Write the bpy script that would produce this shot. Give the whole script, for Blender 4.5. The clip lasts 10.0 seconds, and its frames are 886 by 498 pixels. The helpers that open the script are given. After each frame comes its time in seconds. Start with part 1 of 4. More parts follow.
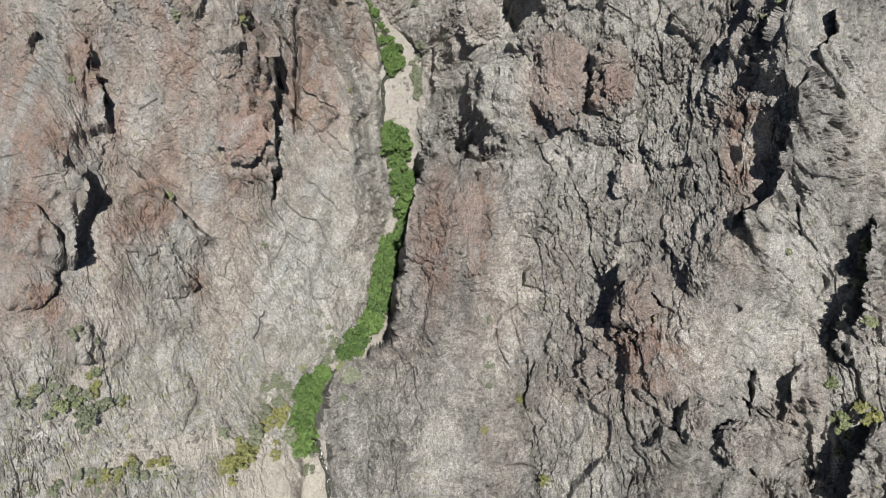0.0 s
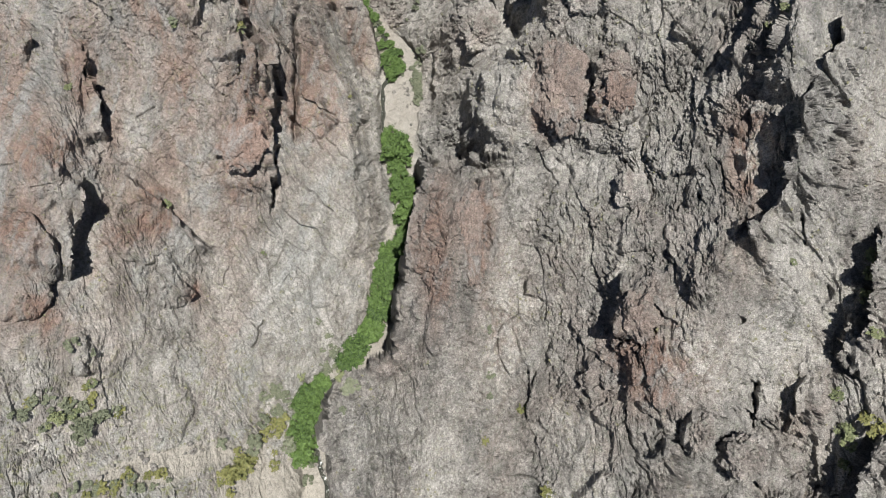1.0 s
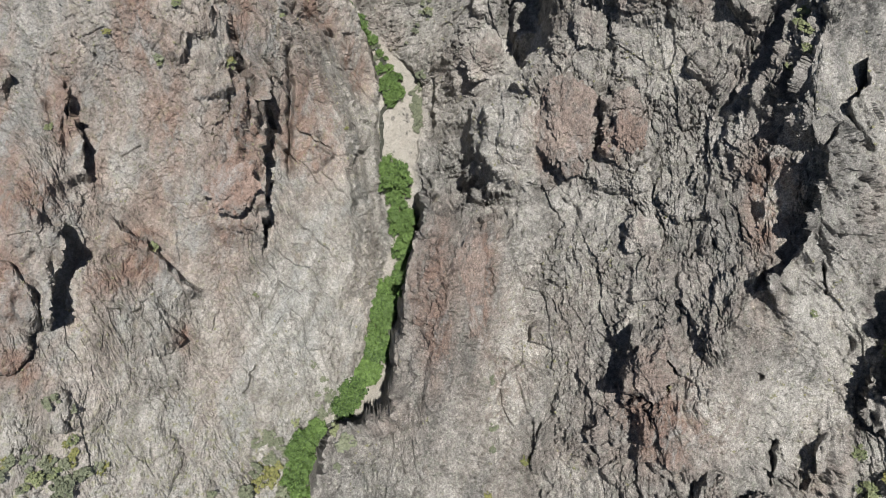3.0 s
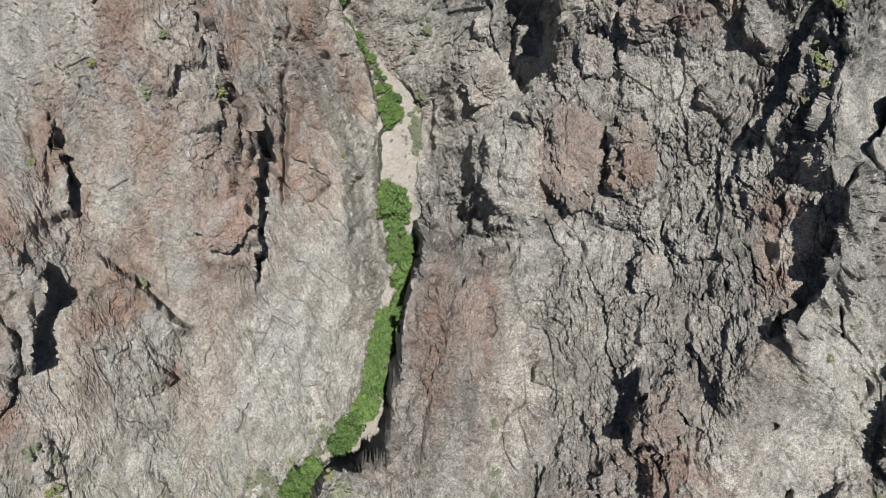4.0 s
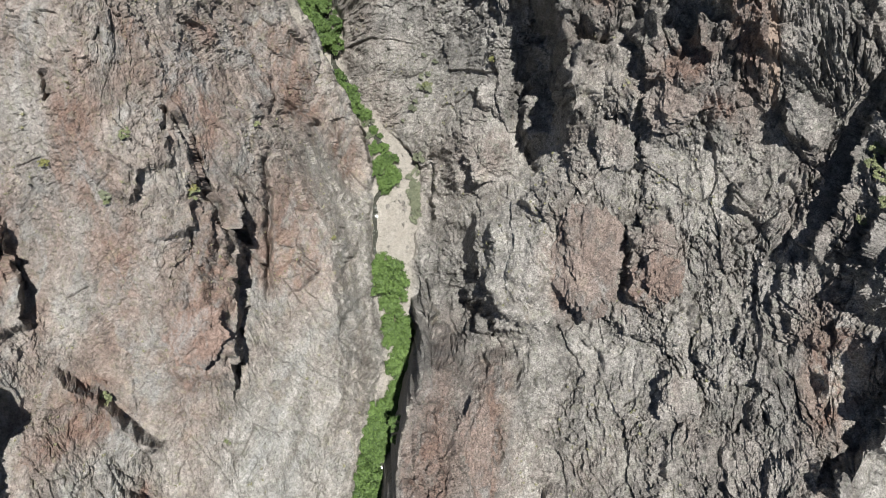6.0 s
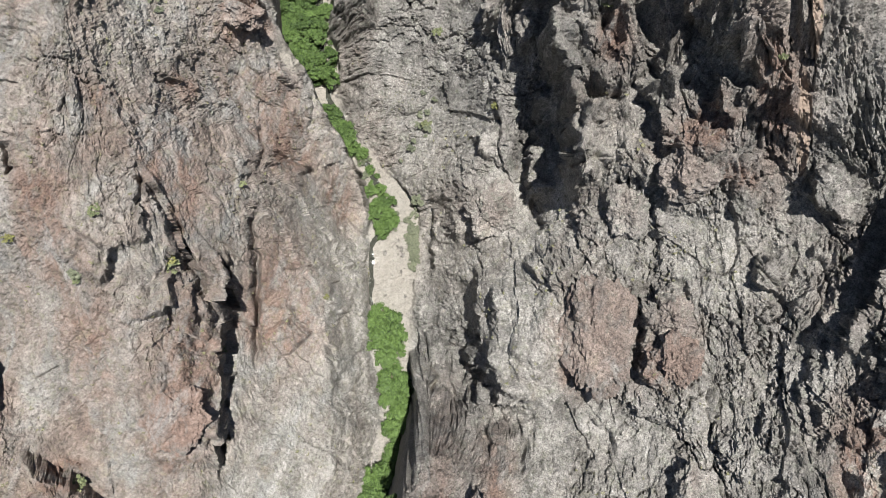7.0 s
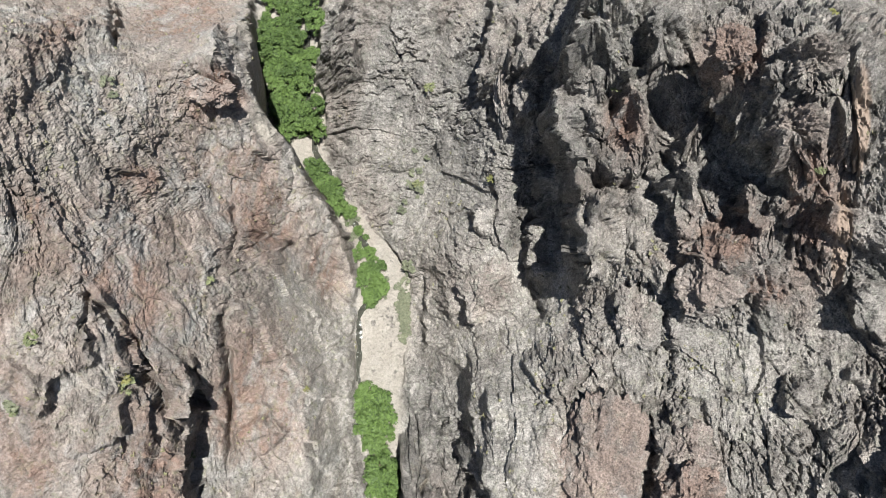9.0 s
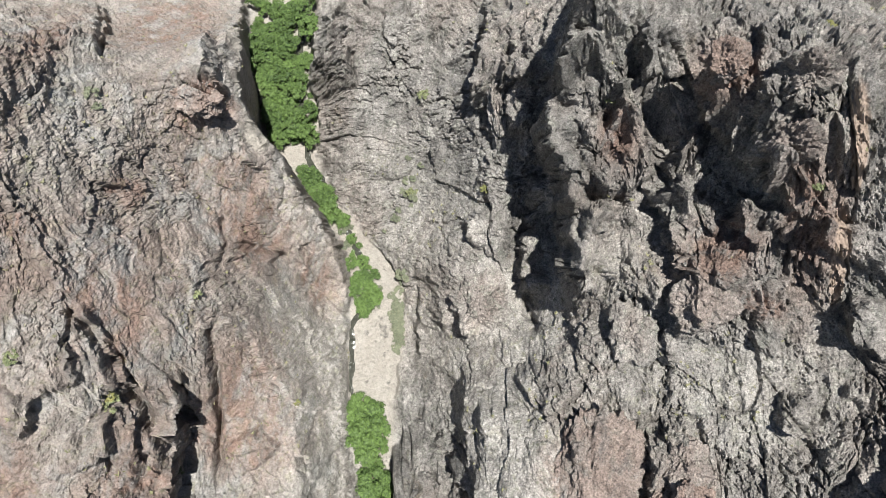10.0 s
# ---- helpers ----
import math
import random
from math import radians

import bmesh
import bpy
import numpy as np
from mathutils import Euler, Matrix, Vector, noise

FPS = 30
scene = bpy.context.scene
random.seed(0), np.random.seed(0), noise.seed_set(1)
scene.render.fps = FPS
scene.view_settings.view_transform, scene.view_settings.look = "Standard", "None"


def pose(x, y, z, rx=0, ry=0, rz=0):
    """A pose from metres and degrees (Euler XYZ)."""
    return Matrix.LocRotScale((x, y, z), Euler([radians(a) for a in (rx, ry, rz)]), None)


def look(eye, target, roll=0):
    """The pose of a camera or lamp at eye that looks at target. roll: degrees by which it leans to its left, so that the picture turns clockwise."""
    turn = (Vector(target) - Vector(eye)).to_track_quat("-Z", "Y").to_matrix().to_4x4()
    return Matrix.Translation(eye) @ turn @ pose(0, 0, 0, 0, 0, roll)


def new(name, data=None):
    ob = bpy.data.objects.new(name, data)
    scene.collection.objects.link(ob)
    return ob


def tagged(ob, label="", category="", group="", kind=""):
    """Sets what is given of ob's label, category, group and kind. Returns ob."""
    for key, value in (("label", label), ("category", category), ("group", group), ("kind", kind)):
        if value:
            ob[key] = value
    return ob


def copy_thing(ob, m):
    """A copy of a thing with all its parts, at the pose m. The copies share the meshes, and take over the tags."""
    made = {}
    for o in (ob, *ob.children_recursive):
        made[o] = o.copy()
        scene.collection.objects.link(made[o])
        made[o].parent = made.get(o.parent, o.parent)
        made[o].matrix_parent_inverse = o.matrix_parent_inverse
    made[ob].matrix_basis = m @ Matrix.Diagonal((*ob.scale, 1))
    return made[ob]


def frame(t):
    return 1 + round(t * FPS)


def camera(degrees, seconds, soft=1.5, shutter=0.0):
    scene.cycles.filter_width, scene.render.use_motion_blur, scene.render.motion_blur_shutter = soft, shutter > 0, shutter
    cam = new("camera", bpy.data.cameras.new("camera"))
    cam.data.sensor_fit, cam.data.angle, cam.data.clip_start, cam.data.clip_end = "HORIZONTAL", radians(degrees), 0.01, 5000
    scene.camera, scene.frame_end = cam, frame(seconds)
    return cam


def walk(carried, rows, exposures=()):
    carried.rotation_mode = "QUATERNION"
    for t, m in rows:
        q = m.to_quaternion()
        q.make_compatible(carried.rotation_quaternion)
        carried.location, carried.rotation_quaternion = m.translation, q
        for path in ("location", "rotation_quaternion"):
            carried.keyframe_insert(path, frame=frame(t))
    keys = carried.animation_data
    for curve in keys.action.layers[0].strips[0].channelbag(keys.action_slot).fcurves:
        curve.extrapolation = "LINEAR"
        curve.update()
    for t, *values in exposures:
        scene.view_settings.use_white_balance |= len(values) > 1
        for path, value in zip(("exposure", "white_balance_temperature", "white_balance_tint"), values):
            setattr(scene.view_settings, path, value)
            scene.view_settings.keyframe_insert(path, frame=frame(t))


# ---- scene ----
cam = camera(69.9, 10.0, soft=0.6)
METRES, EYE, TILT, LEAN, TURN = 80.0, 150.0, -60.0, 0.0, 0.0
ROWS = [
    (0.0, 0.0, 0.0, 0.0, 0.0, 0.0, 0.0),
    (0.5, 0.0005, 0.007, 0.0094, 0.03, -0.02, 0.0),
    (1.0, 0.0006, 0.017, 0.0241, 0.05, -0.03, 0.0),
    (1.5, 0.001, 0.0311, 0.0435, 0.08, -0.01, -0.0),
    (2.0, 0.0012, 0.0486, 0.0678, 0.1, -0.02, -0.02),
    (2.5, 0.0016, 0.0699, 0.0982, 0.13, -0.02, -0.03),
    (4.0, 0.0028, 0.1551, 0.2215, 0.17, -0.04, -0.07),
    (4.5, 0.0035, 0.1904, 0.2728, 0.21, -0.07, -0.07),
    (5.0, 0.0037, 0.2298, 0.3297, 0.23, -0.08, -0.08),
    (6.5, 0.0063, 0.3645, 0.5314, 0.35, -0.27, -0.13),
    (7.0, 0.0081, 0.4135, 0.6049, 0.41, -0.3, -0.14),
    (7.5, 0.0102, 0.4581, 0.6743, 0.48, -0.27, -0.14),
    (8.0, 0.0142, 0.4955, 0.7298, 0.49, -0.31, -0.13),
    (8.5, 0.02, 0.524, 0.7703, 0.49, -0.32, -0.12),
    (9.0, 0.028, 0.5442, 0.7971, 0.48, -0.32, -0.14),
    (9.5, 0.0347, 0.5575, 0.8135, 0.39, -0.31, -0.12),
    (10.0, 0.0394, 0.5647, 0.8204, 0.32, -0.29, -0.09),
]
walk(cam, [(t, pose(0, 0, EYE, TILT, LEAN, TURN) @ pose(METRES * x, METRES * y, METRES * z, 90 + pitch, roll, yaw)) for t, x, y, z, yaw, pitch, roll in ROWS],
     exposures=[(0.0, 0.86, 6500, 10), (5.0, 0.93, 6500, 10), (7.5, 1.17, 6500, 10), (10.0, 1.31, 6500, 10)])

# ---- light: high sun from the east side of the canyon, clear sky ----
SUN_WAY = Vector((0.14, -0.33, 0.97)).normalized()      # towards the sun
world = bpy.data.worlds.new("sky")
scene.world = world
world.use_nodes = True
wn, wl = world.node_tree.nodes, world.node_tree.links
sky = wn.new("ShaderNodeTexSky")
sky.sky_type, sky.sun_disc = "NISHITA", False
sky.sun_elevation = math.asin(SUN_WAY.z)
sky.sun_rotation = math.atan2(SUN_WAY.x, SUN_WAY.y)
sky.altitude = 600
wn["Background"].inputs["Strength"].default_value = 0.042
wl.new(sky.outputs["Color"], wn["Background"].inputs["Color"])
sun_data = bpy.data.lights.new("sun", "SUN")
sun_data.energy, sun_data.angle, sun_data.color = 5.0, radians(0.53), (0.975, 0.955, 0.915)
sun = new("sun", sun_data)
sun.matrix_world = look(SUN_WAY * 400, (0, 0, 0))


# ---- materials ----
def material(name):
    m = bpy.data.materials.new(name)
    m.use_nodes = True
    t = m.node_tree
    b = t.nodes["Principled BSDF"]
    b.inputs["Specular IOR Level"].default_value = 0.25
    return m, t, b


def node(t, kind, **values):
    n = t.nodes.new(kind)
    for key, value in values.items():
        key = key.replace("_", " ")
        if key in n.inputs:
            n.inputs[key].default_value = value
    return n


def noise_node(t, vector, scale, detail=4.0, rough=0.6, distort=0.0):
    n = node(t, "ShaderNodeTexNoise", Scale=scale, Detail=detail, Roughness=rough, Distortion=distort)
    t.links.new(vector, n.inputs["Vector"])
    return n.outputs["Fac"]


def ramp(t, fac, *stops):
    n = t.nodes.new("ShaderNodeValToRGB")
    while len(n.color_ramp.elements) < len(stops):
        n.color_ramp.elements.new(0.5)
    for e, (at, c) in zip(n.color_ramp.elements, stops):
        e.position = at
        e.color = (*c, 1) if len(c) == 3 else c
    t.links.new(fac, n.inputs["Fac"])
    return n.outputs["Color"]


def grey(v):
    return (v, v, v)


def mix(t, fac, a, b, kind="MIX"):
    n = t.nodes.new("ShaderNodeMix")
    n.data_type, n.blend_type = "RGBA", kind
    for value, socket in ((fac, n.inputs[0]), (a, n.inputs[6]), (b, n.inputs[7])):
        if isinstance(value, (int, float)):
            socket.default_value = value
        elif isinstance(value, tuple):
            socket.default_value = (*value, 1)
        else:
            t.links.new(value, socket)
    return n.outputs[2]


def attr(t, name):
    n = t.nodes.new("ShaderNodeAttribute")
    n.attribute_name = name
    return n.outputs["Fac"]


def times(t, a, b, op="MULTIPLY"):
    n = t.nodes.new("ShaderNodeMath")
    n.operation = op
    for value, socket in ((a, n.inputs[0]), (b, n.inputs[1])):
        if isinstance(value, (int, float)):
            socket.default_value = value
        else:
            t.links.new(value, socket)
    return n.outputs[0]


def coords(t, scale=(1, 1, 1)):
    c = t.nodes.new("ShaderNodeTexCoord")
    m = t.nodes.new("ShaderNodeMapping")
    m.inputs["Scale"].default_value = scale
    t.links.new(c.outputs["Object"], m.inputs["Vector"])
    return m.outputs["Vector"]


def bump(t, b, height, strength, distance):
    n = node(t, "ShaderNodeBump", Strength=strength, Distance=distance)
    t.links.new(height, n.inputs["Height"])
    old = b.inputs["Normal"].links
    if old:
        t.links.new(old[0].from_socket, n.inputs["Normal"])
    t.links.new(n.outputs["Normal"], b.inputs["Normal"])


def rock_face(t, lean, along):
    """Places on the rock in the plane of the walls, turned by lean degrees and drawn out along the dip."""
    c = t.nodes.new("ShaderNodeTexCoord")
    at = c.outputs["Object"]
    for turn, scale in (((60, 0, 0), (1, 1, 1)), ((0, lean, 0), (1, 1, 1)), ((0, 0, 0), (1, 0.6, along))):
        m = t.nodes.new("ShaderNodeMapping")
        m.inputs["Rotation"].default_value = [radians(k) for k in turn]
        m.inputs["Scale"].default_value = scale
        t.links.new(at, m.inputs["Vector"])
        at = m.outputs["Vector"]
    return at


def make_rock():
    """Weathered volcanic rock: grey and mauve, rust-stained zones, pale grit on ledges, dark varnish and painted shade.
    """
    m, t, b = material("canyon_rock")
    v = coords(t)
    dip, tall = rock_face(t, -20, 0.38), rock_face(t, -5, 0.6)
    east = attr(t, "east")
    west = times(t, 1.0, east, "SUBTRACT")
    big = noise_node(t, dip, 0.07, 6, 0.62, 0.5)
    streak = noise_node(t, dip, 0.4, 7, 0.68, 0.4)
    mid = noise_node(t, tall, 0.3, 7, 0.68, 0.5)
    blot = noise_node(t, v, 0.55, 7, 0.7, 0.3)
    small = noise_node(t, v, 1.6, 6, 0.7)
    fine = noise_node(t, v, 4.2, 5, 0.8)
    soft_fine = noise_node(t, v, 3.4, 6, 0.8)
    # grey of each wall
    pale = ramp(t, streak, (0.36, (0.165, 0.152, 0.137)), (0.49, (0.262, 0.25, 0.229)), (0.62, (0.345, 0.33, 0.306)))
    dark = ramp(t, mid, (0.37, (0.115, 0.11, 0.102)), (0.48, (0.205, 0.195, 0.181)), (0.6, (0.29, 0.277, 0.257)))
    base = mix(t, east, pale, dark)
    mauve = ramp(t, streak, (0.37, (0.125, 0.098, 0.085)), (0.49, (0.204, 0.171, 0.149)), (0.62, (0.28, 0.242, 0.213)))
    rust = ramp(t, streak, (0.28, (0.1, 0.062, 0.049)), (0.5, (0.168, 0.111, 0.088)), (0.75, (0.245, 0.178, 0.146)))
    col = mix(t, times(t, ramp(t, big, (0.4, grey(0)), (0.58, grey(1))), attr(t, "warm")), base, mauve)
    col = mix(t, times(t, attr(t, "rust"), ramp(t, streak, (0.36, grey(0)), (0.52, grey(1)))), col, rust)
    # bluish-grey weathered skin and ochre stains in blotches
    col = mix(t, times(t, ramp(t, noise_node(t, dip, 0.16, 7, 0.68, 0.4), (0.5, grey(0)), (0.64, grey(0.75))), west), col, (0.255, 0.256, 0.245))
    col = mix(t, ramp(t, noise_node(t, tall, 0.21, 7, 0.7, 0.5), (0.6, grey(0)), (0.74, grey(0.5))), col, (0.29, 0.235, 0.165))
    # lichen-green cast
    lich = times(t, attr(t, "lichen"), ramp(t, blot, (0.5, grey(0)), (0.64, grey(0.9))))
    col = mix(t, lich, col, mix(t, small, (0.14, 0.145, 0.118), (0.25, 0.255, 0.215)))
    # pale grit
    gr = times(t, attr(t, "grit"), ramp(t, noise_node(t, v, 0.33, 8, 0.74), (0.4, grey(0)), (0.56, grey(0.9))))
    col = mix(t, gr, col, mix(t, small, (0.27, 0.256, 0.233), (0.365, 0.347, 0.318)))
    # dark varnish, and the shade of the upper walls painted as colour
    dk = times(t, attr(t, "varnish_shade"), ramp(t, mid, (0.4, grey(1)), (0.6, grey(0))))
    col = mix(t, dk, col, mix(t, small, (0.075, 0.075, 0.072), (0.15, 0.147, 0.138)))
    # grain: dark pits and pale chips, stronger on the east wall
    rough_grain = ramp(t, fine, (0.37, grey(0.33)), (0.45, grey(0.86)), (0.54, grey(1.13)), (0.64, grey(1.65)))
    calm_grain = ramp(t, soft_fine, (0.35, grey(0.58)), (0.45, grey(0.95)), (0.54, grey(1.07)), (0.66, grey(1.32)))
    col = mix(t, 1.0, col, mix(t, east, calm_grain, rough_grain), "MULTIPLY")
    col = mix(t, 1.0, col, ramp(t, small, (0.34, grey(0.7)), (0.5, grey(1.02)), (0.66, grey(1.3))), "MULTIPLY")
    # stones and dry cushions scattered on the gritty slopes
    dots = node(t, "ShaderNodeTexVoronoi", Scale=0.95)
    t.links.new(v, dots.inputs["Vector"])
    dot_mask = times(t, ramp(t, dots.outputs["Distance"], (0.2, grey(1)), (0.3, grey(0))), ramp(t, blot, (0.5, grey(0)), (0.6, grey(0.8))))
    col = mix(t, times(t, dot_mask, attr(t, "grit")), col, mix(t, fine, (0.075, 0.075, 0.05), (0.17, 0.165, 0.12)))
    sand = mix(t, noise_node(t, v, 0.5, 7, 0.72), (0.2, 0.184, 0.156), (0.39, 0.362, 0.315))
    col = mix(t, attr(t, "sand"), col, mix(t, 1.0, sand, calm_grain, "MULTIPLY"))
    col = mix(t, times(t, attr(t, "tan"), 0.9), col, mix(t, streak, (0.26, 0.195, 0.15), (0.42, 0.33, 0.265)))
    # dry tufts on the gritty ledges
    tuft = times(t, attr(t, "tuft"), ramp(t, noise_node(t, v, 0.75, 7, 0.72), (0.53, grey(0)), (0.63, grey(0.9))))
    col = mix(t, tuft, col, mix(t, fine, (0.11, 0.125, 0.06), (0.26, 0.255, 0.145)))
    col = mix(t, times(t, attr(t, "joint"), 0.7), col, (0.06, 0.052, 0.044))      # crevice shade, painted dark into the joints
    t.links.new(col, b.inputs["Base Color"])
    b.inputs["Roughness"].default_value = 0.92
    # broken facets, then grain
    for scale, depth in ((1.3, 0.7), (2.8, 0.55), (5.5, 0.4)):
        fc = node(t, "ShaderNodeTexVoronoi", Scale=scale, Randomness=1.0)
        t.links.new(v, fc.inputs["Vector"])
        away = t.nodes.new("ShaderNodeVectorMath")
        away.operation = "SUBTRACT"
        t.links.new(v, away.inputs[0])
        t.links.new(fc.outputs["Position"], away.inputs[1])
        lean = t.nodes.new("ShaderNodeVectorMath")
        lean.operation = "SUBTRACT"
        lean.inputs[1].default_value = (0.5, 0.5, 0.5)
        t.links.new(fc.outputs["Color"], lean.inputs[0])
        dot = t.nodes.new("ShaderNodeVectorMath")
        dot.operation = "DOT_PRODUCT"
        t.links.new(away.outputs[0], dot.inputs[0])
        t.links.new(lean.outputs[0], dot.inputs[1])
        bump(t, b, times(t, dot.outputs["Value"], attr(t, "broken")), 1.0, depth)
    bump(t, b, noise_node(t, v, 1.0, 9, 0.7, 0.2), 0.9, 0.7)
    bump(t, b, times(t, fine, attr(t, "broken")), 0.9, 0.22)
    return m


ROCK = make_rock()


def make_leaf(name, dark, light):
    m, t, b = material(name)
    g = t.nodes.new("ShaderNodeNewGeometry")
    o = t.nodes.new("ShaderNodeObjectInfo")
    mixed = times(t, times(t, g.outputs["Random Per Island"], 0.65), times(t, o.outputs["Random"], 0.35), "ADD")
    t.links.new(ramp(t, mixed, (0.0, dark), (1.0, light)), b.inputs["Base Color"])
    b.inputs["Roughness"].default_value = 0.6
    return m


def make_water():
    m, t, b = material("stream_water")
    v = coords(t)
    n = noise_node(t, v, 1.5, 4, 0.6)
    t.links.new(ramp(t, n, (0.3, (0.02, 0.022, 0.018)), (0.62, (0.05, 0.05, 0.04)), (0.7, (0.4, 0.42, 0.42))), b.inputs["Base Color"])
    b.inputs["Roughness"].default_value = 0.12
    bump(t, b, n, 0.4, 0.1)
    return m


def make_bark():
    m, t, b = material("bark")
    t.links.new(ramp(t, noise_node(t, coords(t), 6), (0.3, (0.09, 0.07, 0.05)), (0.7, (0.2, 0.165, 0.125))), b.inputs["Base Color"])
    b.inputs["Roughness"].default_value = 0.9
    return m


WATER, BARK = make_water(), make_bark()
GREEN = make_leaf("willow_leaf", (0.014, 0.03, 0.009), (0.108, 0.17, 0.045))
OLIVE = make_leaf("shrub_leaf", (0.06, 0.08, 0.04), (0.19, 0.2, 0.1))
SAGE = make_leaf("sage_leaf", (0.055, 0.065, 0.042), (0.165, 0.175, 0.115))
STRAW = make_leaf("dry_grass_leaf", (0.085, 0.09, 0.045), (0.27, 0.255, 0.15))
YELLOW = make_leaf("broom_leaf", (0.075, 0.085, 0.03), (0.2, 0.19, 0.07))

# ---- canyon: a sheet of rock laid across the view of the gorge ----
# a: across the gorge (metres at mid height), v: along it, depth: below the flight line's plane
LAY = pose(0, 0, EYE, TILT, LEAN, TURN)
STREAM_V = (-60, -50, -45, -37, -31, -24.5, -20, -14, -8, -2, 4, 13, 23, 32, 45, 57, 66, 77, 88, 98, 110, 132)
STREAM_A = (-27, -28, -30, -30, -27, -19, -16.6, -13.9, -12.4, -11.5, -9.3, -8.4, -8.9, -9.8, -9.5, -8.5, -12.3, -18.5, -23.5, -24.1, -25.9, -25.4)
# the brow of the ridge that stands over the brook on its east side
BROW_V = (-64, -46, -42, -37.4, -32.5, -26.5, -23.2, -19.9, -17, -12, -8, -4, 1, 6.5, 11, 15, 20, 26)
BROW_A = (-25, -25.5, -26.5, -29, -27.1, -27.1, -24.5, -17.8, -12.4, -11.7, -11.1, -10, -9, -7.7, -7, -5.5, -5.7, -5.7)


def undercut(v):
    """How far the floor runs in under the spur of the ridge."""
    return 8 * np.exp(-((v + 21) / 9) ** 2 / 2)


def stream(v):
    v = v - 0.9 * undercut(v)
    return sum(np.interp(v + o, STREAM_V, STREAM_A) for o in (-2, -1, 0, 1, 2)) / 5


def brow(v):
    return sum(np.interp(v + o, BROW_V, BROW_A) for o in (-1, 0, 1)) / 3


def step(x, lo, hi):
    k = np.clip((x - lo) / (hi - lo), 0, 1)
    return k * k * (3 - 2 * k)


# buttresses and hollows: centre a, v, half widths, turn, height
BUTTRESSES_WEST = [
    (-81.26, 64.75, 22, 45, 0.72, 25.97),
    (-81.11, -6.64, 16.49, 10, 0.04, 6.83),
    (-64.48, 88.86, 8, 11.48, -0.32, 18.25),
    (-56.44, 66.01, 17.73, 45, 0.8, 26),
    (-53.47, -13.08, 8, 37.04, 0.45, -6.13),
    (-35.85, 32, 8, 10, 0.76, -16.99),
    (-26.73, -52.59, 8, 10, 0.14, 15.62),
    (-26.33, 103.85, 8, 22.06, -0.8, 24.3),
    (-11.97, 50.75, 8, 13.25, 0.8, -15.91),
]
BUTTRESSES_EAST = [
    (-8.87, 48.69, 8, 10, 0.8, -8.2),
    (-3.44, 24.04, 8, 10, 0.16, -10.62),
    (-2.68, 80.2, 8.43, 14.37, 0.16, -16.84),
    (2.09, 20.21, 8, 10, 0.8, -16.35),
    (5.45, 18.25, 8, 30.02, -0.5, 17.24),
    (18.59, 96.44, 27.01, 10.94, 0.8, 16.25),
    (20.26, -45.53, 11.18, 31.58, 0.06, -22.01),
    (60.66, 78.16, 29.69, 45, -0.44, 26),
    (63.24, 81.58, 32, 10.15, -0.43, 26),
    (82.33, -48.91, 32, 23, -0.1, -21.97),
    (87.38, 35.15, 11.41, 34.92, -0.61, 26),
]
# shallower swells and hollows
SWELLS = [
    (69.2, 13.7, 11.3, 9.4, -0.32, -3.7),
    (-93.1, 18.5, 10.7, 7.2, -0.04, 7.0),
    (6.4, 64.2, 5.3, 11.6, -0.3, 10.1),
    (-69.3, -16.5, 15.9, 11.8, 0.32, -4.6),
    (46.5, 61.9, 14.1, 7.7, 0.35, 4.9),
    (17.5, 62.2, 5.3, 11.5, -0.21, -7.9),
    (-47.7, 94.0, 7.0, 16.9, -0.2, 5.6),
    (-43.7, 45.6, 15.9, 5.3, -0.73, -4.6),
    (-31.1, -8.7, 10.7, 16.8, 0.61, -4.1),
    (6.5, 13.8, 11.6, 6.0, 0.26, -4.4),
    (-98.4, 37.8, 7.2, 17.5, 0.25, 5.7),
    (67.0, 14.9, 5.5, 15.9, -0.77, -4.9),
    (64.9, -9.7, 8.3, 5.7, -0.52, 3.8),
    (84.7, -3.4, 6.1, 16.2, 0.48, -3.4),
    (11.7, 97.6, 5.5, 16.9, 0.54, -2.7),
    (-44.3, 30.6, 13.3, 7.4, 0.13, 2.7),
]
SWELLS_SMALL = [
    (40.5, -6.2, 13.7, 17.4, -0.7, -2.5),
    (-84.8, -3.3, 12.8, 6.9, -0.44, -3.0),
    (-72.6, 42.2, 5.4, 17.0, -0.43, -2.6),
    (-100.0, 18.8, 10.1, 14.1, -0.15, 3.7),
    (-19.8, 58.5, 5.2, 15.9, 0.47, -3.6),
    (-34.3, 60.1, 5.3, 6.4, 0.66, 2.7),
    (77.6, 28.7, 5.1, 14.3, 0.05, -3.0),
    (45.2, 83.9, 5.5, 5.6, 0.06, -2.5),
    (90.1, 30.1, 5.5, 16.8, 0.12, 2.0),
    (10.1, 93.3, 5.6, 16.2, 0.44, -2.3),
]
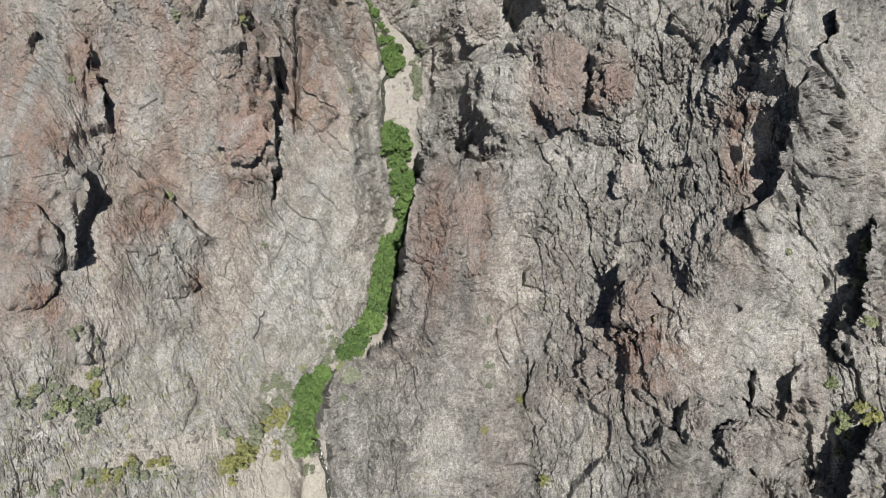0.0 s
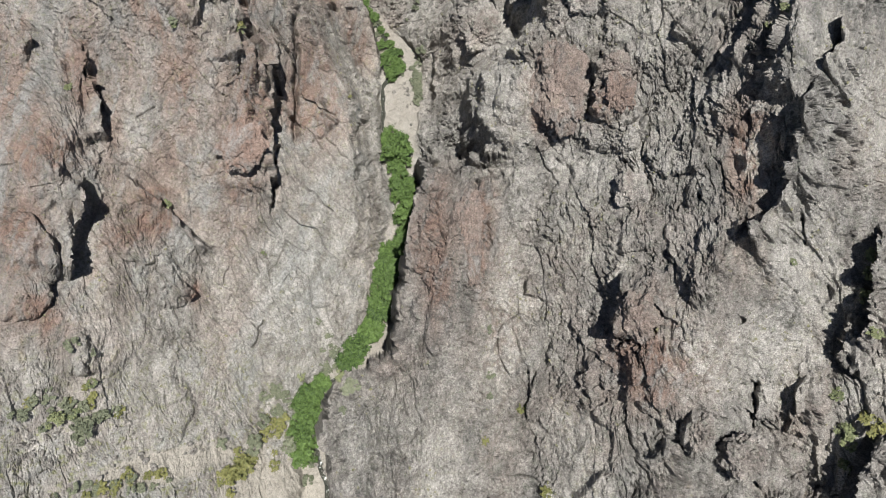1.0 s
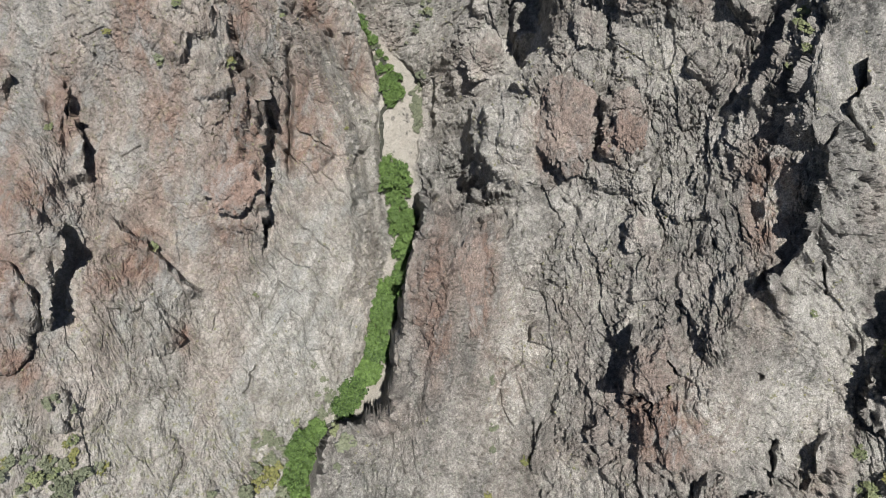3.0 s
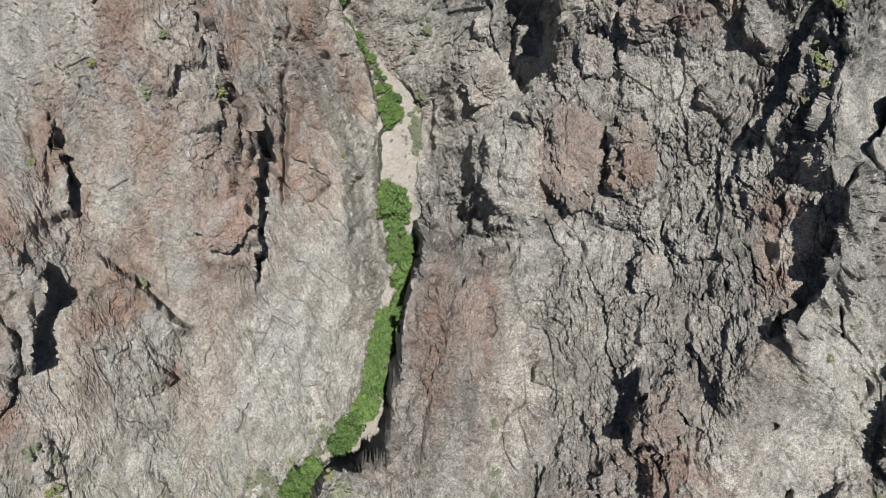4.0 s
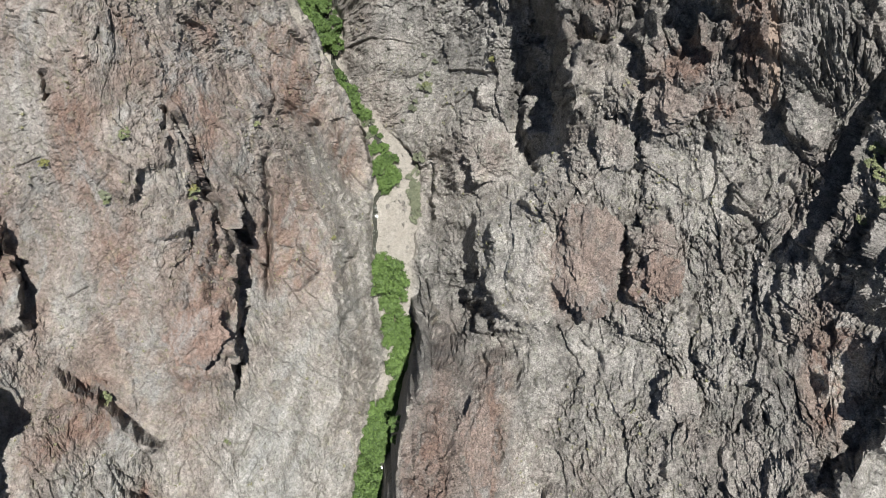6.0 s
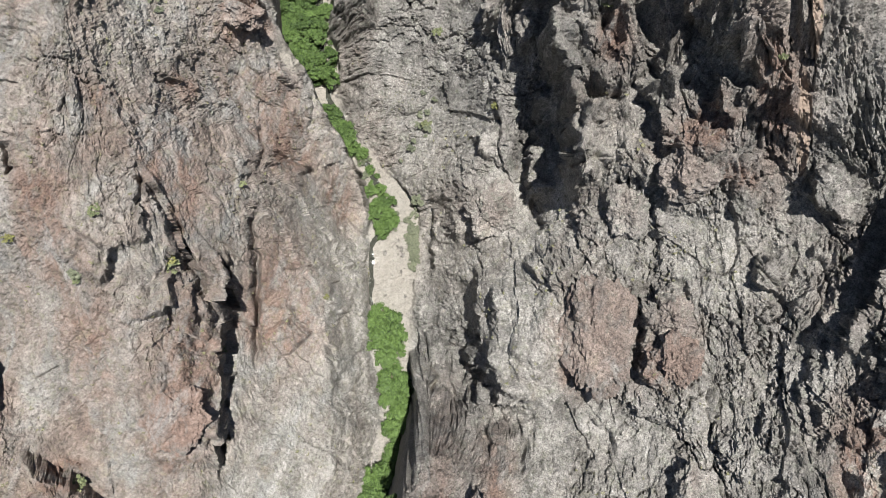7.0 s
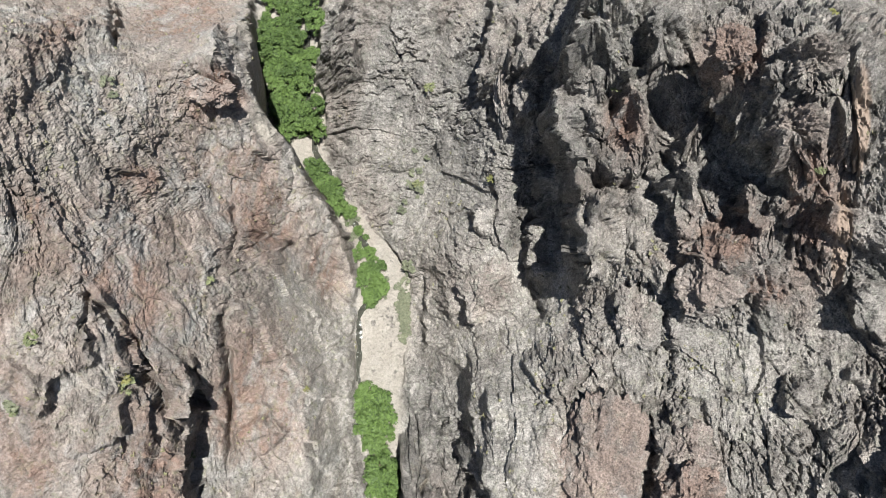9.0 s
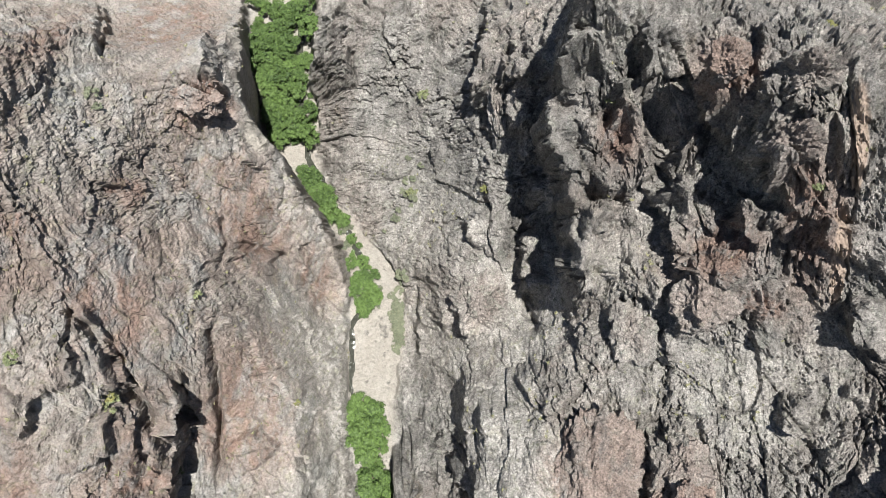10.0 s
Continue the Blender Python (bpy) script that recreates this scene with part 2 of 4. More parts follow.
FINS_SHOULDER = [
    ([(93.6, 31.4), (88.2, 20.4), (83.5, 13.6), (78.0, 8.2), (70.1, 2.1)], 7, 1.6, 10),
    ([(98.1, 42.7), (96.4, 35.2), (92.8, 31.0)], 6, 1.2, 8),
    ([(83.2, 57.8), (78.9, 52.3), (74.1, 42.3), (68.6, 34.4)], 4, 1.2, 8),
    ([(43.7, -2.6), (42.2, -7.0), (41.3, -13.8)], 7, 1.2, 7),
    ([(52.4, -3.8), (50.4, -8.1)], 4, 1, 4),
    ([(34.5, 40.2), (35.7, 33.0), (35.0, 28.4)], 3.5, 1, 4),
    ([(6.7, 35.5), (7.6, 25.5), (7.0, 20.0)], 7, 1.4, 6),
    ([(10.3, 27.6), (9.4, 21.6)], 4, 1, 5),
    ([(29.0, 112.0), (24.6, 97.4), (21.4, 84.7), (21.2, 73.7), (23.1, 66.1), (22.2, 55.1)], 17, 2.6, 9),
]
FINS_HEAD = [
    ([(9.6, 118.0), (8.4, 104.0), (7.5, 90.6)], 10, 1.8, 6),
    ([(13.3, 96.7), (12.2, 84.2)], 5, 1, 5),
    ([(46.8, 88.7), (42.5, 83.7), (40.5, 81.5)], 7, 1.4, 8),
    ([(40.8, 80.6), (34.5, 75.7)], 4, 1.1, 6),
    ([(40.3, 75.9), (33.9, 71.0)], 5, 1.2, 6),
    ([(41.1, 64.3), (38.2, 52.9)], 3, 0.8, 8),
    ([(26.0, 43.9), (22.8, 37.7)], 4, 1, 7),
    ([(56.1, 47.3), (54.4, 43.1)], 3.5, 1, 5),
    ([(18.3, 48.4), (14.8, 45.1)], 4, 1.2, 5),
]
FINS_MIDDLE = [
    ([(38.2, 42.1), (35.3, 39.2), (35.8, 36.7)], 4, 1, 6),
    ([(60.2, -26.9), (55.8, -33.9)], 4.5, 1.2, 5),
    ([(72.3, -35.1), (68.2, -40.3)], 5.5, 1.2, 7),
    ([(42.2, 16.1), (40.6, 11.9)], 2.5, 0.8, 4),
    ([(104.1, 7.8), (102.9, -3.0), (101.4, -17.1)], 6, 1.4, 8),
    ([(105.4, -32.9), (101.0, -37.2), (95.6, -47.8)], 7, 1.6, 12),
    ([(21.2, -3.5), (20.2, -7.7)], 2.5, 0.8, 4),
    ([(6.7, 45.0), (5.3, 35.9), (4.4, 24.1)], 7, 1.2, 5),
    ([(9.6, 42.6), (7.4, 31.8)], 4, 1, 5),
]
FINS_FOOT = [
    ([(-7.3, 5.0), (-10.4, -3.3), (-12.1, -12.9), (-12.8, -18.8)], 4, 1, 4),
    ([(34.1, 93.3), (33.4, 87.5), (29.3, 85.8)], 5, 1.2, 6),
    ([(52.7, 76.2), (50.6, 73.9)], 4, 1.1, 5),
    ([(48.0, 72.9), (45.7, 68.2)], 4, 1, 5),
    ([(59.7, 69.2), (58.7, 65.4)], 4, 1, 5),
    ([(65.9, 60.3), (63.5, 54.6)], 4, 1.1, 5),
    ([(17.5, 78.2), (16.2, 67.0), (15.6, 56.3)], 7, 1.2, 6),
    ([(-0.8, 58.4), (-2.8, 48.5), (-3.4, 39.9)], 5, 1, 7),
    ([(8.4, 72.8), (4.9, 68.7)], 4, 1, 5),
]
FINS_EDGE = [
    ([(84.1, -22.0), (81.6, -33.7)], 3, 0.8, 4),
    ([(96.7, -10.7), (93.8, -19.6)], 4, 1, 5),
    ([(53.7, -33.0), (50.5, -36.8)], 3.5, 1, 4),
    ([(-88.8, -3.9), (-87.6, 4.3), (-83.0, 13.2)], 7, 1.2, 12),
    ([(-95.9, 41.8), (-101.6, 43.2), (-103.5, 46.0)], 4, 1, 6),
    ([(-78.7, 23.2), (-80.4, 28.6), (-84.7, 42.7)], 4, 0.9, 8),
    ([(-38.9, 8.1), (-37.9, 33.4), (-39.1, 45.9)], 4.5, 0.8, 9),
    ([(-45.4, 46.0), (-48.4, 53.4), (-51.2, 58.0)], 3.5, 0.8, 7),
    ([(-47.3, 39.2), (-48.5, 44.0)], 3, 0.8, 5),
]
FINS_WEST = [
    ([(-59.5, 43.3), (-57.6, 48.9)], 3, 0.8, 6),
    ([(-38.8, 36.0), (-37.6, 47.4)], 3.5, 0.8, 7),
    ([(-33.9, 86.7), (-32.7, 91.0)], 4, 1, 6),
    ([(-51.0, 93.8), (-53.1, 104.9), (-55.7, 121.8)], 4.5, 0.9, 8),
    ([(-51.1, 0.0), (-64.4, 10.9), (-74.9, 17.2)], 5, 1, 8),
    ([(-38.7, 10.4), (-39.0, 26.6), (-39.2, 42.9)], 4.5, 0.8, 9),
    ([(-52.3, 48.3), (-53.5, 55.2)], 2, 0.7, 4),
    ([(-24.6, 64.0), (-28.2, 65.1)], 3, 0.8, 5),
    ([(-58.4, -9.4), (-56.7, -7.7)], 3, 0.8, 6),
]
FINS_WEST_UPPER = [
    ([(-89.1, -13.5), (-88.4, -22.0)], 3, 0.8, 6),
    ([(-13.6, 100.0), (-14.1, 107.9)], 3, 0.8, 6),
    ([(-23.6, 30.8), (-27.4, 35.2)], 3, 0.8, 6),
]
FINS = FINS_SHOULDER + FINS_HEAD + FINS_MIDDLE + FINS_FOOT + FINS_EDGE + FINS_WEST + FINS_WEST_UPPER
KNOBS = [
    (-62.8, -5.7, 5.8, 4.2, 2.2),
    (-64.4, -31.1, 6.8, 6.8, 2),
    (-29.1, -3.7, 6.6, 5.1, 2),
    (-100.7, -0.9, 8.9, 9.9, 4),
    (43.3, 62.6, 5.1, 2.8, 3),
    (55.9, 19.9, 7.3, 4.2, 2.5),
    (-1.9, -12.6, 3.4, 6.3, 3),
    (44.0, 5.5, 8.5, 4.3, 2),
    (-18.4, -8.1, 7.5, 8.2, 2),
    (29.4, 78.2, 6.0, 5.6, 4),
    (-8.0, 98.6, 10.5, 18.7, 4),
    (-30.3, 76.5, 6.5, 11.3, 3),
    (39.5, 25.3, 6.9, 4.5, 3),
    (-18.2, 34.6, 9.1, 11.5, 3),
    (56.9, -20.4, 14.8, 9.2, 3.5),
    (17.9, -17.8, 5.3, 6.0, 3),
    (-21.8, -34.0, 5.8, 6.8, 3),
]
# bulging rocks set in the walls: a, v, half width, half height, how far proud
OUTCROPS = [
    (39.7, 38.1, 3.1, 2.9, 4),
    (40.1, 31.5, 3.0, 3.9, 4),
    (27.4, 35.4, 5.2, 8.5, 4.5),
    (9.3, 54.4, 5.2, 5.2, 6),
    (46.3, -10.6, 3.3, 4.3, 5),
    (50.0, -6.0, 2.7, 3.1, 4),
    (60.1, -31.3, 2.6, 3.8, 5),
    (71.0, -37.0, 4.3, 3.9, 5),
    (56.1, 83.0, 2.7, 2.4, 6),
    (54.4, 76.6, 2.4, 2.3, 5.5),
    (32.2, 53.5, 3.2, 4.0, 4),
    (-35.4, 87.9, 3.3, 2.7, 4),
    (-46.9, 22.7, 4.4, 4.6, 3.5),
    (44.0, 13.5, 2.9, 3.5, 3),
    (6.1, 4.7, 3.0, 8.0, 3),
    (11.9, 90.4, 2.1, 7.0, 4.5),
    (42.4, 58.8, 3.9, 3.9, 4),
    (44.6, 85.9, 2.2, 2.2, 3.5),
]
CRACKS_WEST = [
    ([(-39.1, 47.8), (-38.1, 33.3), (-38.9, 8.4)], 0.55, 3.5),
    ([(-84.7, 42.7), (-82.2, 34.4), (-79.3, 29.4)], 0.6, 3),
    ([(-55.4, 122.0), (-53.1, 104.9), (-51.0, 94.0)], 0.5, 3),
    ([(-51.7, 57.6), (-48.9, 54.2), (-46.4, 48.7), (-43.0, 42.9), (-39.2, 35.9)], 0.6, 3),
    ([(-33.4, 54.7), (-33.3, 42.2), (-33.4, 25.2)], 0.6, 4),
    ([(-32.8, 70.8), (-32.8, 61.5)], 0.4, 2),
    ([(-30.9, 66.1), (-27.6, 65.1), (-23.9, 63.5)], 0.5, 2),
    ([(-40.9, -13.0), (-43.1, -20.1)], 0.4, 1.8),
    ([(-28.1, 34.6), (-23.6, 30.8)], 0.6, 2),
    ([(-19.4, 21.4), (-17.0, 20.1)], 0.6, 2),
    ([(-13.4, 106.8), (-13.1, 100.9)], 0.5, 2),
]
CRACKS_EAST = [
    ([(13.3, 100.1), (12.5, 84.1)], 0.5, 2.5),
    ([(85.6, 8.8), (85.7, 2.1)], 0.5, 2),
    ([(68.9, -9.8), (71.4, -11.3)], 0.5, 2),
    ([(73.3, -21.9), (71.9, -33.5)], 0.5, 2.5),
    ([(10.0, 7.3), (9.8, 1.3)], 0.5, 2),
    ([(15.6, 58.2), (16.6, 51.0)], 0.7, 4),
    ([(-28.2, 64.8), (-24.6, 63.7)], 0.6, 2),
    ([(-52.7, 58.1), (-52.5, 53.7)], 0.6, 2.5),
    ([(-76.1, 61.6), (-75.7, 57.3)], 0.5, 2),
]
CRACKS = CRACKS_WEST + CRACKS_EAST


def lattice(seed, n=256):
    return np.random.RandomState(seed).rand(n, n).astype(np.float32)


def soft(x, y, seed):
    """Smooth noise, -1 to 1."""
    g = lattice(seed)
    xi, yi = np.floor(x).astype(np.int32), np.floor(y).astype(np.int32)
    fx, fy = (x - xi).astype(np.float32), (y - yi).astype(np.float32)
    fx, fy = fx * fx * (3 - 2 * fx), fy * fy * (3 - 2 * fy)
    x0, x1, y0, y1 = xi & 255, (xi + 1) & 255, yi & 255, (yi + 1) & 255
    top = g[x0, y0] + (g[x1, y0] - g[x0, y0]) * fx
    low = g[x0, y1] + (g[x1, y1] - g[x0, y1]) * fx
    return (top + (low - top) * fy) * 2 - 1


def fbm(x, y, seed, octaves=4, gain=0.5):
    total, amp = 0, 1.0
    for i in range(octaves):
        total = total + amp * soft(x * 2 ** i + 17.3 * i, y * 2 ** i + 9.1 * i, seed + i)
        amp *= gain
    return total


def cells(x, y, seed):
    """Jointed blocks: a value for each block, the way from its middle, and the distance to the joint."""
    jx, jy, val = lattice(seed), lattice(seed + 1), lattice(seed + 2)
    xi, yi = np.floor(x).astype(np.int32), np.floor(y).astype(np.int32)
    best = np.full(x.shape, 9.0, np.float32)
    second = best.copy()
    value, ox, oy = np.zeros_like(best), np.zeros_like(best), np.zeros_like(best)
    for i in (-1, 0, 1):
        for j in (-1, 0, 1):
            cx, cy = (xi + i) & 255, (yi + j) & 255
            dx, dy = x - (xi + i + 0.1 + 0.8 * jx[cx, cy]), y - (yi + j + 0.1 + 0.8 * jy[cx, cy])
            r = np.sqrt(dx * dx + dy * dy)
            near = r < best
            second = np.where(near, best, np.minimum(second, r))
            value, ox, oy = np.where(near, val[cx, cy], value), np.where(near, dx, ox), np.where(near, dy, oy)
            best = np.where(near, r, best)
    return value * 2 - 1, ox, oy, second - best


def half_floor(v):
    return np.interp(v, (-60, -44, -30, -10, 25, 38, 58, 66, 82, 90, 132), (3.5, 3.5, 3.0, 2.4, 2.8, 4.4, 4.6, 2.6, 1.8, 4.6, 5.6))


def base_depth(a, v):
    x = a - stream(v)
    left, right = np.maximum(-x - 3, 0), np.maximum(x - 3, 0)
    d = 163.44 + 0.42 * (v - undercut(v)) - 46.94 * (1 - np.exp(-left / 51.17)) - 41.36 * (1 - np.exp(-right / 28.25))
    r = a - brow(v) + 0.9 * fbm(a / 2.5, v / 2.5, 37, 3) * step(-v, 15, 24)
    end = v + 0.55 * np.clip(r - 3, 0, 12) + 2.2 * fbm(a / 5, v / 5, 33, 3)
    high = np.interp(end, (-64, -42, -31, -20, -8, 5, 12, 18, 24, 29), (12, 14, 19, 26, 36, 43, 46, 46, 16, 0))
    d = d - high * step(r, -0.3, 0.4) * np.exp(-np.maximum(r - 1.5, 0) / 15.21)
    d = d - 40.22 * step(-x - half_floor(v), 0.0, 1.2) * np.exp(-np.maximum(-x - 5.7, 0) / 21.17) * np.exp(-((v - 90.95) / 17.66) ** 2 / 2)
    gate = np.clip((np.abs(x) - 3) / 8, 0, 1)
    for ca, cv, wa, wv, turn, high in BUTTRESSES_WEST + BUTTRESSES_EAST + SWELLS + SWELLS_SMALL:
        c, s = math.cos(turn), math.sin(turn)
        p, q = (a - ca) * c + (v - cv) * s, -(a - ca) * s + (v - cv) * c
        d = d - gate * high * np.exp(-((p / wa) ** 2 + (q / wv) ** 2) / 2)
    return np.maximum(d, 92 + 0.02 * np.maximum(d, 0))


def along(points, a, v):
    """Nearest place on a line: signed distance (plus: to its right) and 0 to 1 along it."""
    best, sign, at = np.full(a.shape, 1e9), np.ones(a.shape), np.zeros(a.shape)
    n = len(points) - 1
    for k in range(n):
        (a0, v0), (a1, v1) = points[k], points[k + 1]
        ex, ey = a1 - a0, v1 - v0
        ll = ex * ex + ey * ey + 1e-6
        s = np.clip(((a - a0) * ex + (v - v0) * ey) / ll, 0, 1)
        dx, dy = a - a0 - s * ex, v - v0 - s * ey
        r = dx * dx + dy * dy
        side = np.where(dx * (-ey) + dy * ex > 0, 1.0, -1.0)
        near = r < best
        best, sign, at = np.where(near, r, best), np.where(near, side, sign), np.where(near, (k + s) / n, at)
    return np.sqrt(best) * sign, at


def window(points, reach, a, v):
    pa, pv = [p[0] for p in points], [p[1] for p in points]
    i0, i1 = np.searchsorted(a[:, 0], (min(pa) - reach, max(pa) + reach))
    j0, j1 = np.searchsorted(v[0], (min(pv) - reach, max(pv) + reach))
    return slice(i0, max(i1, i0 + 1)), slice(j0, max(j1, j0 + 1))


STEP_A, STEP_V = 0.2, 0.2
axis_a, axis_v = np.arange(-120, 120, STEP_A), np.arange(-64, 134, STEP_V)
GA, GV = np.meshgrid(axis_a, axis_v, indexing="ij")


SCREE = [(-42, -52, 16, 12), (-72, -40, 26, 4.5), (-90, -31, 14, 5)]


PALE = [(-21, 42, 7, 18), (-23, 74, 4, 8), (10, -28, 8, 14), (30, 48, 12, 10), (-14, -32, 10, 12), (0, -42, 14, 9), (46, 46, 12, 8), (30, 62, 10, 6), (-8, 84, 6, 6), (16, 14, 5, 8), (72, -18, 12, 8), (28, 8, 13, 13), (45, 26, 12, 9), (22, -14, 9, 9)]


def blob(a, v, spots):
    """0 to 1 near any of the spots (a, v, half width, half length)."""
    k = np.zeros(a.shape)
    for ca, cv, ra, rv in spots:
        k = np.maximum(k, np.exp(-((a - ca) / ra) ** 2 - ((v - cv) / rv) ** 2))
    return k


def build_heights():
    a, v = GA, GV
    off = a - stream(v)
    jag = 1 - step(np.abs(off), 9, 16)                # ragged banks along the brook
    d = base_depth(a + jag * 0.8 * fbm(a / 3.2, v / 4, 19, 4), v)
    ridge = 1 - step(v, 17, 23)                       # where the ridge's brow bounds the floor
    ragged = 0.5 * fbm(a / 3, v / 3, 5, 3)
    edge_of_floor = np.abs(off) + ragged - half_floor(v)
    edge_of_floor = np.where(off > 0, edge_of_floor * (1 - ridge) + (a - brow(v) + 0.3 * ragged) * ridge, edge_of_floor)
    floor = 1 - step(edge_of_floor, -0.5, 0.6)
    flat = 1 - step(edge_of_floor, np.where((off > 0) & (ridge > 0.5), -0.9, -0.4), np.where(off > 0, 0.0, 1.4))
    d = d + flat * (np.maximum(163.44 + 0.42 * (v - undercut(v)) - d, -3) + 0.0)
    wall = 1 - floor
    east = step(off, -10, 14)
    k = (d + 7 * fbm(a / 12, v / 12, 15, 4)) / 9.0    # ledges: flats and short cliffs
    f = k - np.floor(k)
    d = d + step(np.abs(off), 16, 34) * 0.22 * east * 9.0 * (step(f, 0.35, 0.65) - f)
    broken = fbm(a / 15, v / 19, 12, 3)
    rough = 0.3 + 0.55 * east                         # the east wall is more broken
    rough = rough + 0.2 * step(broken, 0.0, 0.7) * (1 - east) * step(-off, 8, 26)
    rough = rough + 0.05 * step(v, 60, 95) * (1 - east) * step(-off, 8, 20)
    rough = rough * (1 - 0.6 * east * (1 - step(broken, -0.6, 0.3)))   # calm gritty slopes between broken ones
    rough = rough * (1 - 0.75 * step(blob(a, v, SCREE), 0.25, 0.6))
    rough = rough * (1 - 0.7 * blob(a, v, PALE[:2])) * (1 - 0.12 * blob(a, v, PALE[4:]))
    rough = np.maximum(rough, 0.72 * step(a - brow(v), 0, 2) * (1 - step(off, 18, 34)) * ridge)
    crag = step(off, 22, 40) * step(v + 0.35 * a, 62, 84)     # the craggy head of the east wall
    rough = np.maximum(rough, 0.8 * crag)
    wa, wv = a + 1.0 * fbm(a / 9, v / 11, 21, 3), v + 2.0 * fbm(a / 10, v / 10, 31, 3)
    h = 1.0 * fbm(a / 20, v / 30, 41, 3)
    slant = 0.1 + 0.3 * (1 - east)                    # joints on the west wall dip to the east
    ca = wa + slant * (v - 40)
    rib = 1 - np.abs(fbm(ca / 6, wv / 24, 51, 4))
    h = h + rough * 0.5 * (rib - 0.6)
    # beds on the west wall: low risers that face down the dip
    u = (1.3 * wa + wv) / 1.64
    for period, tall, seed in ((7.0, 1.0, 201), (2.9, 0.45, 211)):
        k = (u + 0.9 * fbm(a / 5, v / 5, seed, 3)) / period
        h = h - tall * (k - np.floor(k)) * (1 - east) * step(fbm(a / 9, v / 12, seed + 4, 3), -0.3, 0.5) * (1 - 0.75 * step(blob(a, v, SCREE), 0.2, 0.5)) * (1 - 0.6 * step(v, 50, 75))
    # long slabs, tilted and stepped, then weathered lumps with creases between them at four sizes
    # joint: mask of the creases, where the rock colour is darkened as shade
    joint = np.zeros(a.shape)
    val, ox, oy, edge = cells(ca / 6.5 + 0.1 * fbm(a / 3, v / 4, 63, 3), wv / 15, 61)
    k = (val * 127).astype(int) & 255
    h = h + np.maximum(rough, 0.35) * (0.8 * val + 0.9 * (ox * (lattice(68)[k, 3] * 2 - 1.2) + oy * (lattice(69)[k, 5] * 2 - 1.4)))
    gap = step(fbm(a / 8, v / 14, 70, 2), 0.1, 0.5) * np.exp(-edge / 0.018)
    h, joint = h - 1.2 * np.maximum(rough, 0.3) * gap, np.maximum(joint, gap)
    for size, lump, shift, tilt, crease, seed in ((4.4, 0.5, 0.7, 0.8, 0.2, 71), (2.1, 0.42, 0.45, 0.5, 0.25, 81), (1.05, 0.34, 0.36, 0.4, 0.3, 91), (0.6, 0.24, 0.22, 0.2, 0.3, 121)):
        val, ox, oy, edge = cells(ca / size + 0.22 * fbm(a / (0.5 * size), v / (0.5 * size), seed + 3, 2), wv / (1.2 * size) + 0.22 * fbm(a / (0.5 * size), v / (0.5 * size), seed + 5, 2), seed)
        k = (val * 127).astype(int) & 255
        patch = step(fbm(a / (2.5 * size), v / (3 * size), seed + 6, 3), -0.35, 0.55)
        keep = np.maximum(rough, 0.26) * (0.15 + 0.85 * patch)
        h = h + keep * (lump * np.minimum(edge / crease, 1) ** 0.6 + shift * val + tilt * (ox * (lattice(seed + 7)[k, 3] * 2 - 1.2) + oy * (lattice(seed + 8)[k, 5] * 2 - 1.35)))
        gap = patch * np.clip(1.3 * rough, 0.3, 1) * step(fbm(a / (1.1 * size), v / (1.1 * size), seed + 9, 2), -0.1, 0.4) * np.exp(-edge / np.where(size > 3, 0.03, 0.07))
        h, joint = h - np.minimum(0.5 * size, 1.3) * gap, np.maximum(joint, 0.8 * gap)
    # weathered grain, from boulder to pebble size
    h = h + (0.15 + 0.25 * rough) * fbm(wa / 2.6, wv / 3.0, 101, 4, 0.6)
    h = h + (0.05 + rough * 0.16) * (np.random.RandomState(3).rand(*a.shape) - 0.5)
    # named forms
    relief, h = h, np.zeros(a.shape)
    for points, high, w_left, w_right in FINS:
        i = window(points, 4 * w_right, a, v)
        s, at = along(points, wa[i] * 0.7 + a[i] * 0.3 + 0.7 * soft(a[i] / 1.6, v[i] / 1.6, 17), wv[i] * 0.4 + v[i] * 0.6)
        ends = step(at, -0.02, 0.2) * (1 - step(at, 0.85, 1.02))
        shape = step(s, -w_left, 0.2) * np.exp(-(np.maximum(s, 0) / w_right) ** 1.3)
        h[i] += high * ends * shape * (1 + 0.3 * soft(a[i] / 2, v[i] / 2.5, 7))
    for ca, cv, ra, rv, high in KNOBS:
        i = window([(ca, cv)], 2.2 * max(ra, rv), a, v)
        r = np.sqrt(((wa[i] * .4 + a[i] * .6 - ca) / ra) ** 2 + ((wv[i] * .3 + v[i] * .7 - cv) / rv) ** 2) + 0.12 * soft(a[i] / 2.5, v[i] / 2.5, 9)
        r = np.maximum(r, 0)
        h[i] += high * np.sqrt(np.clip(1 - r ** 2.4, 0, 1))
    for points, wide, deep in CRACKS:
        i = window(points, 6 * wide, a, v)
        s, at = along(points, a[i] + 0.5 * soft(a[i] / 1.5, v[i] / 1.5, 13), v[i])
        h[i] -= deep * np.exp(-(s / wide) ** 2) * step(at, -0.01, 0.12) * (1 - step(at, 0.88, 1.01))
    d = d - wall * h - floor * (0.22 * fbm(a / 2.5, v / 2.5, 111, 3) + 0.12 * fbm(a / 0.6, v / 0.6, 115, 2))
    return d, relief * wall, off, floor, rough, joint * wall


def smoothed(x, reach):
    """A running mean over the grid, twice, along both ways."""
    for axis in (0, 1, 0, 1):
        pad = [(0, 0)] * x.ndim
        pad[axis] = (reach + 1, reach)
        c = np.cumsum(np.pad(x, pad, mode="edge"), axis=axis)
        n = 2 * reach + 1
        x = (np.take(c, np.arange(n, c.shape[axis]), axis=axis) - np.take(c, np.arange(0, c.shape[axis] - n), axis=axis)) / n
    return x


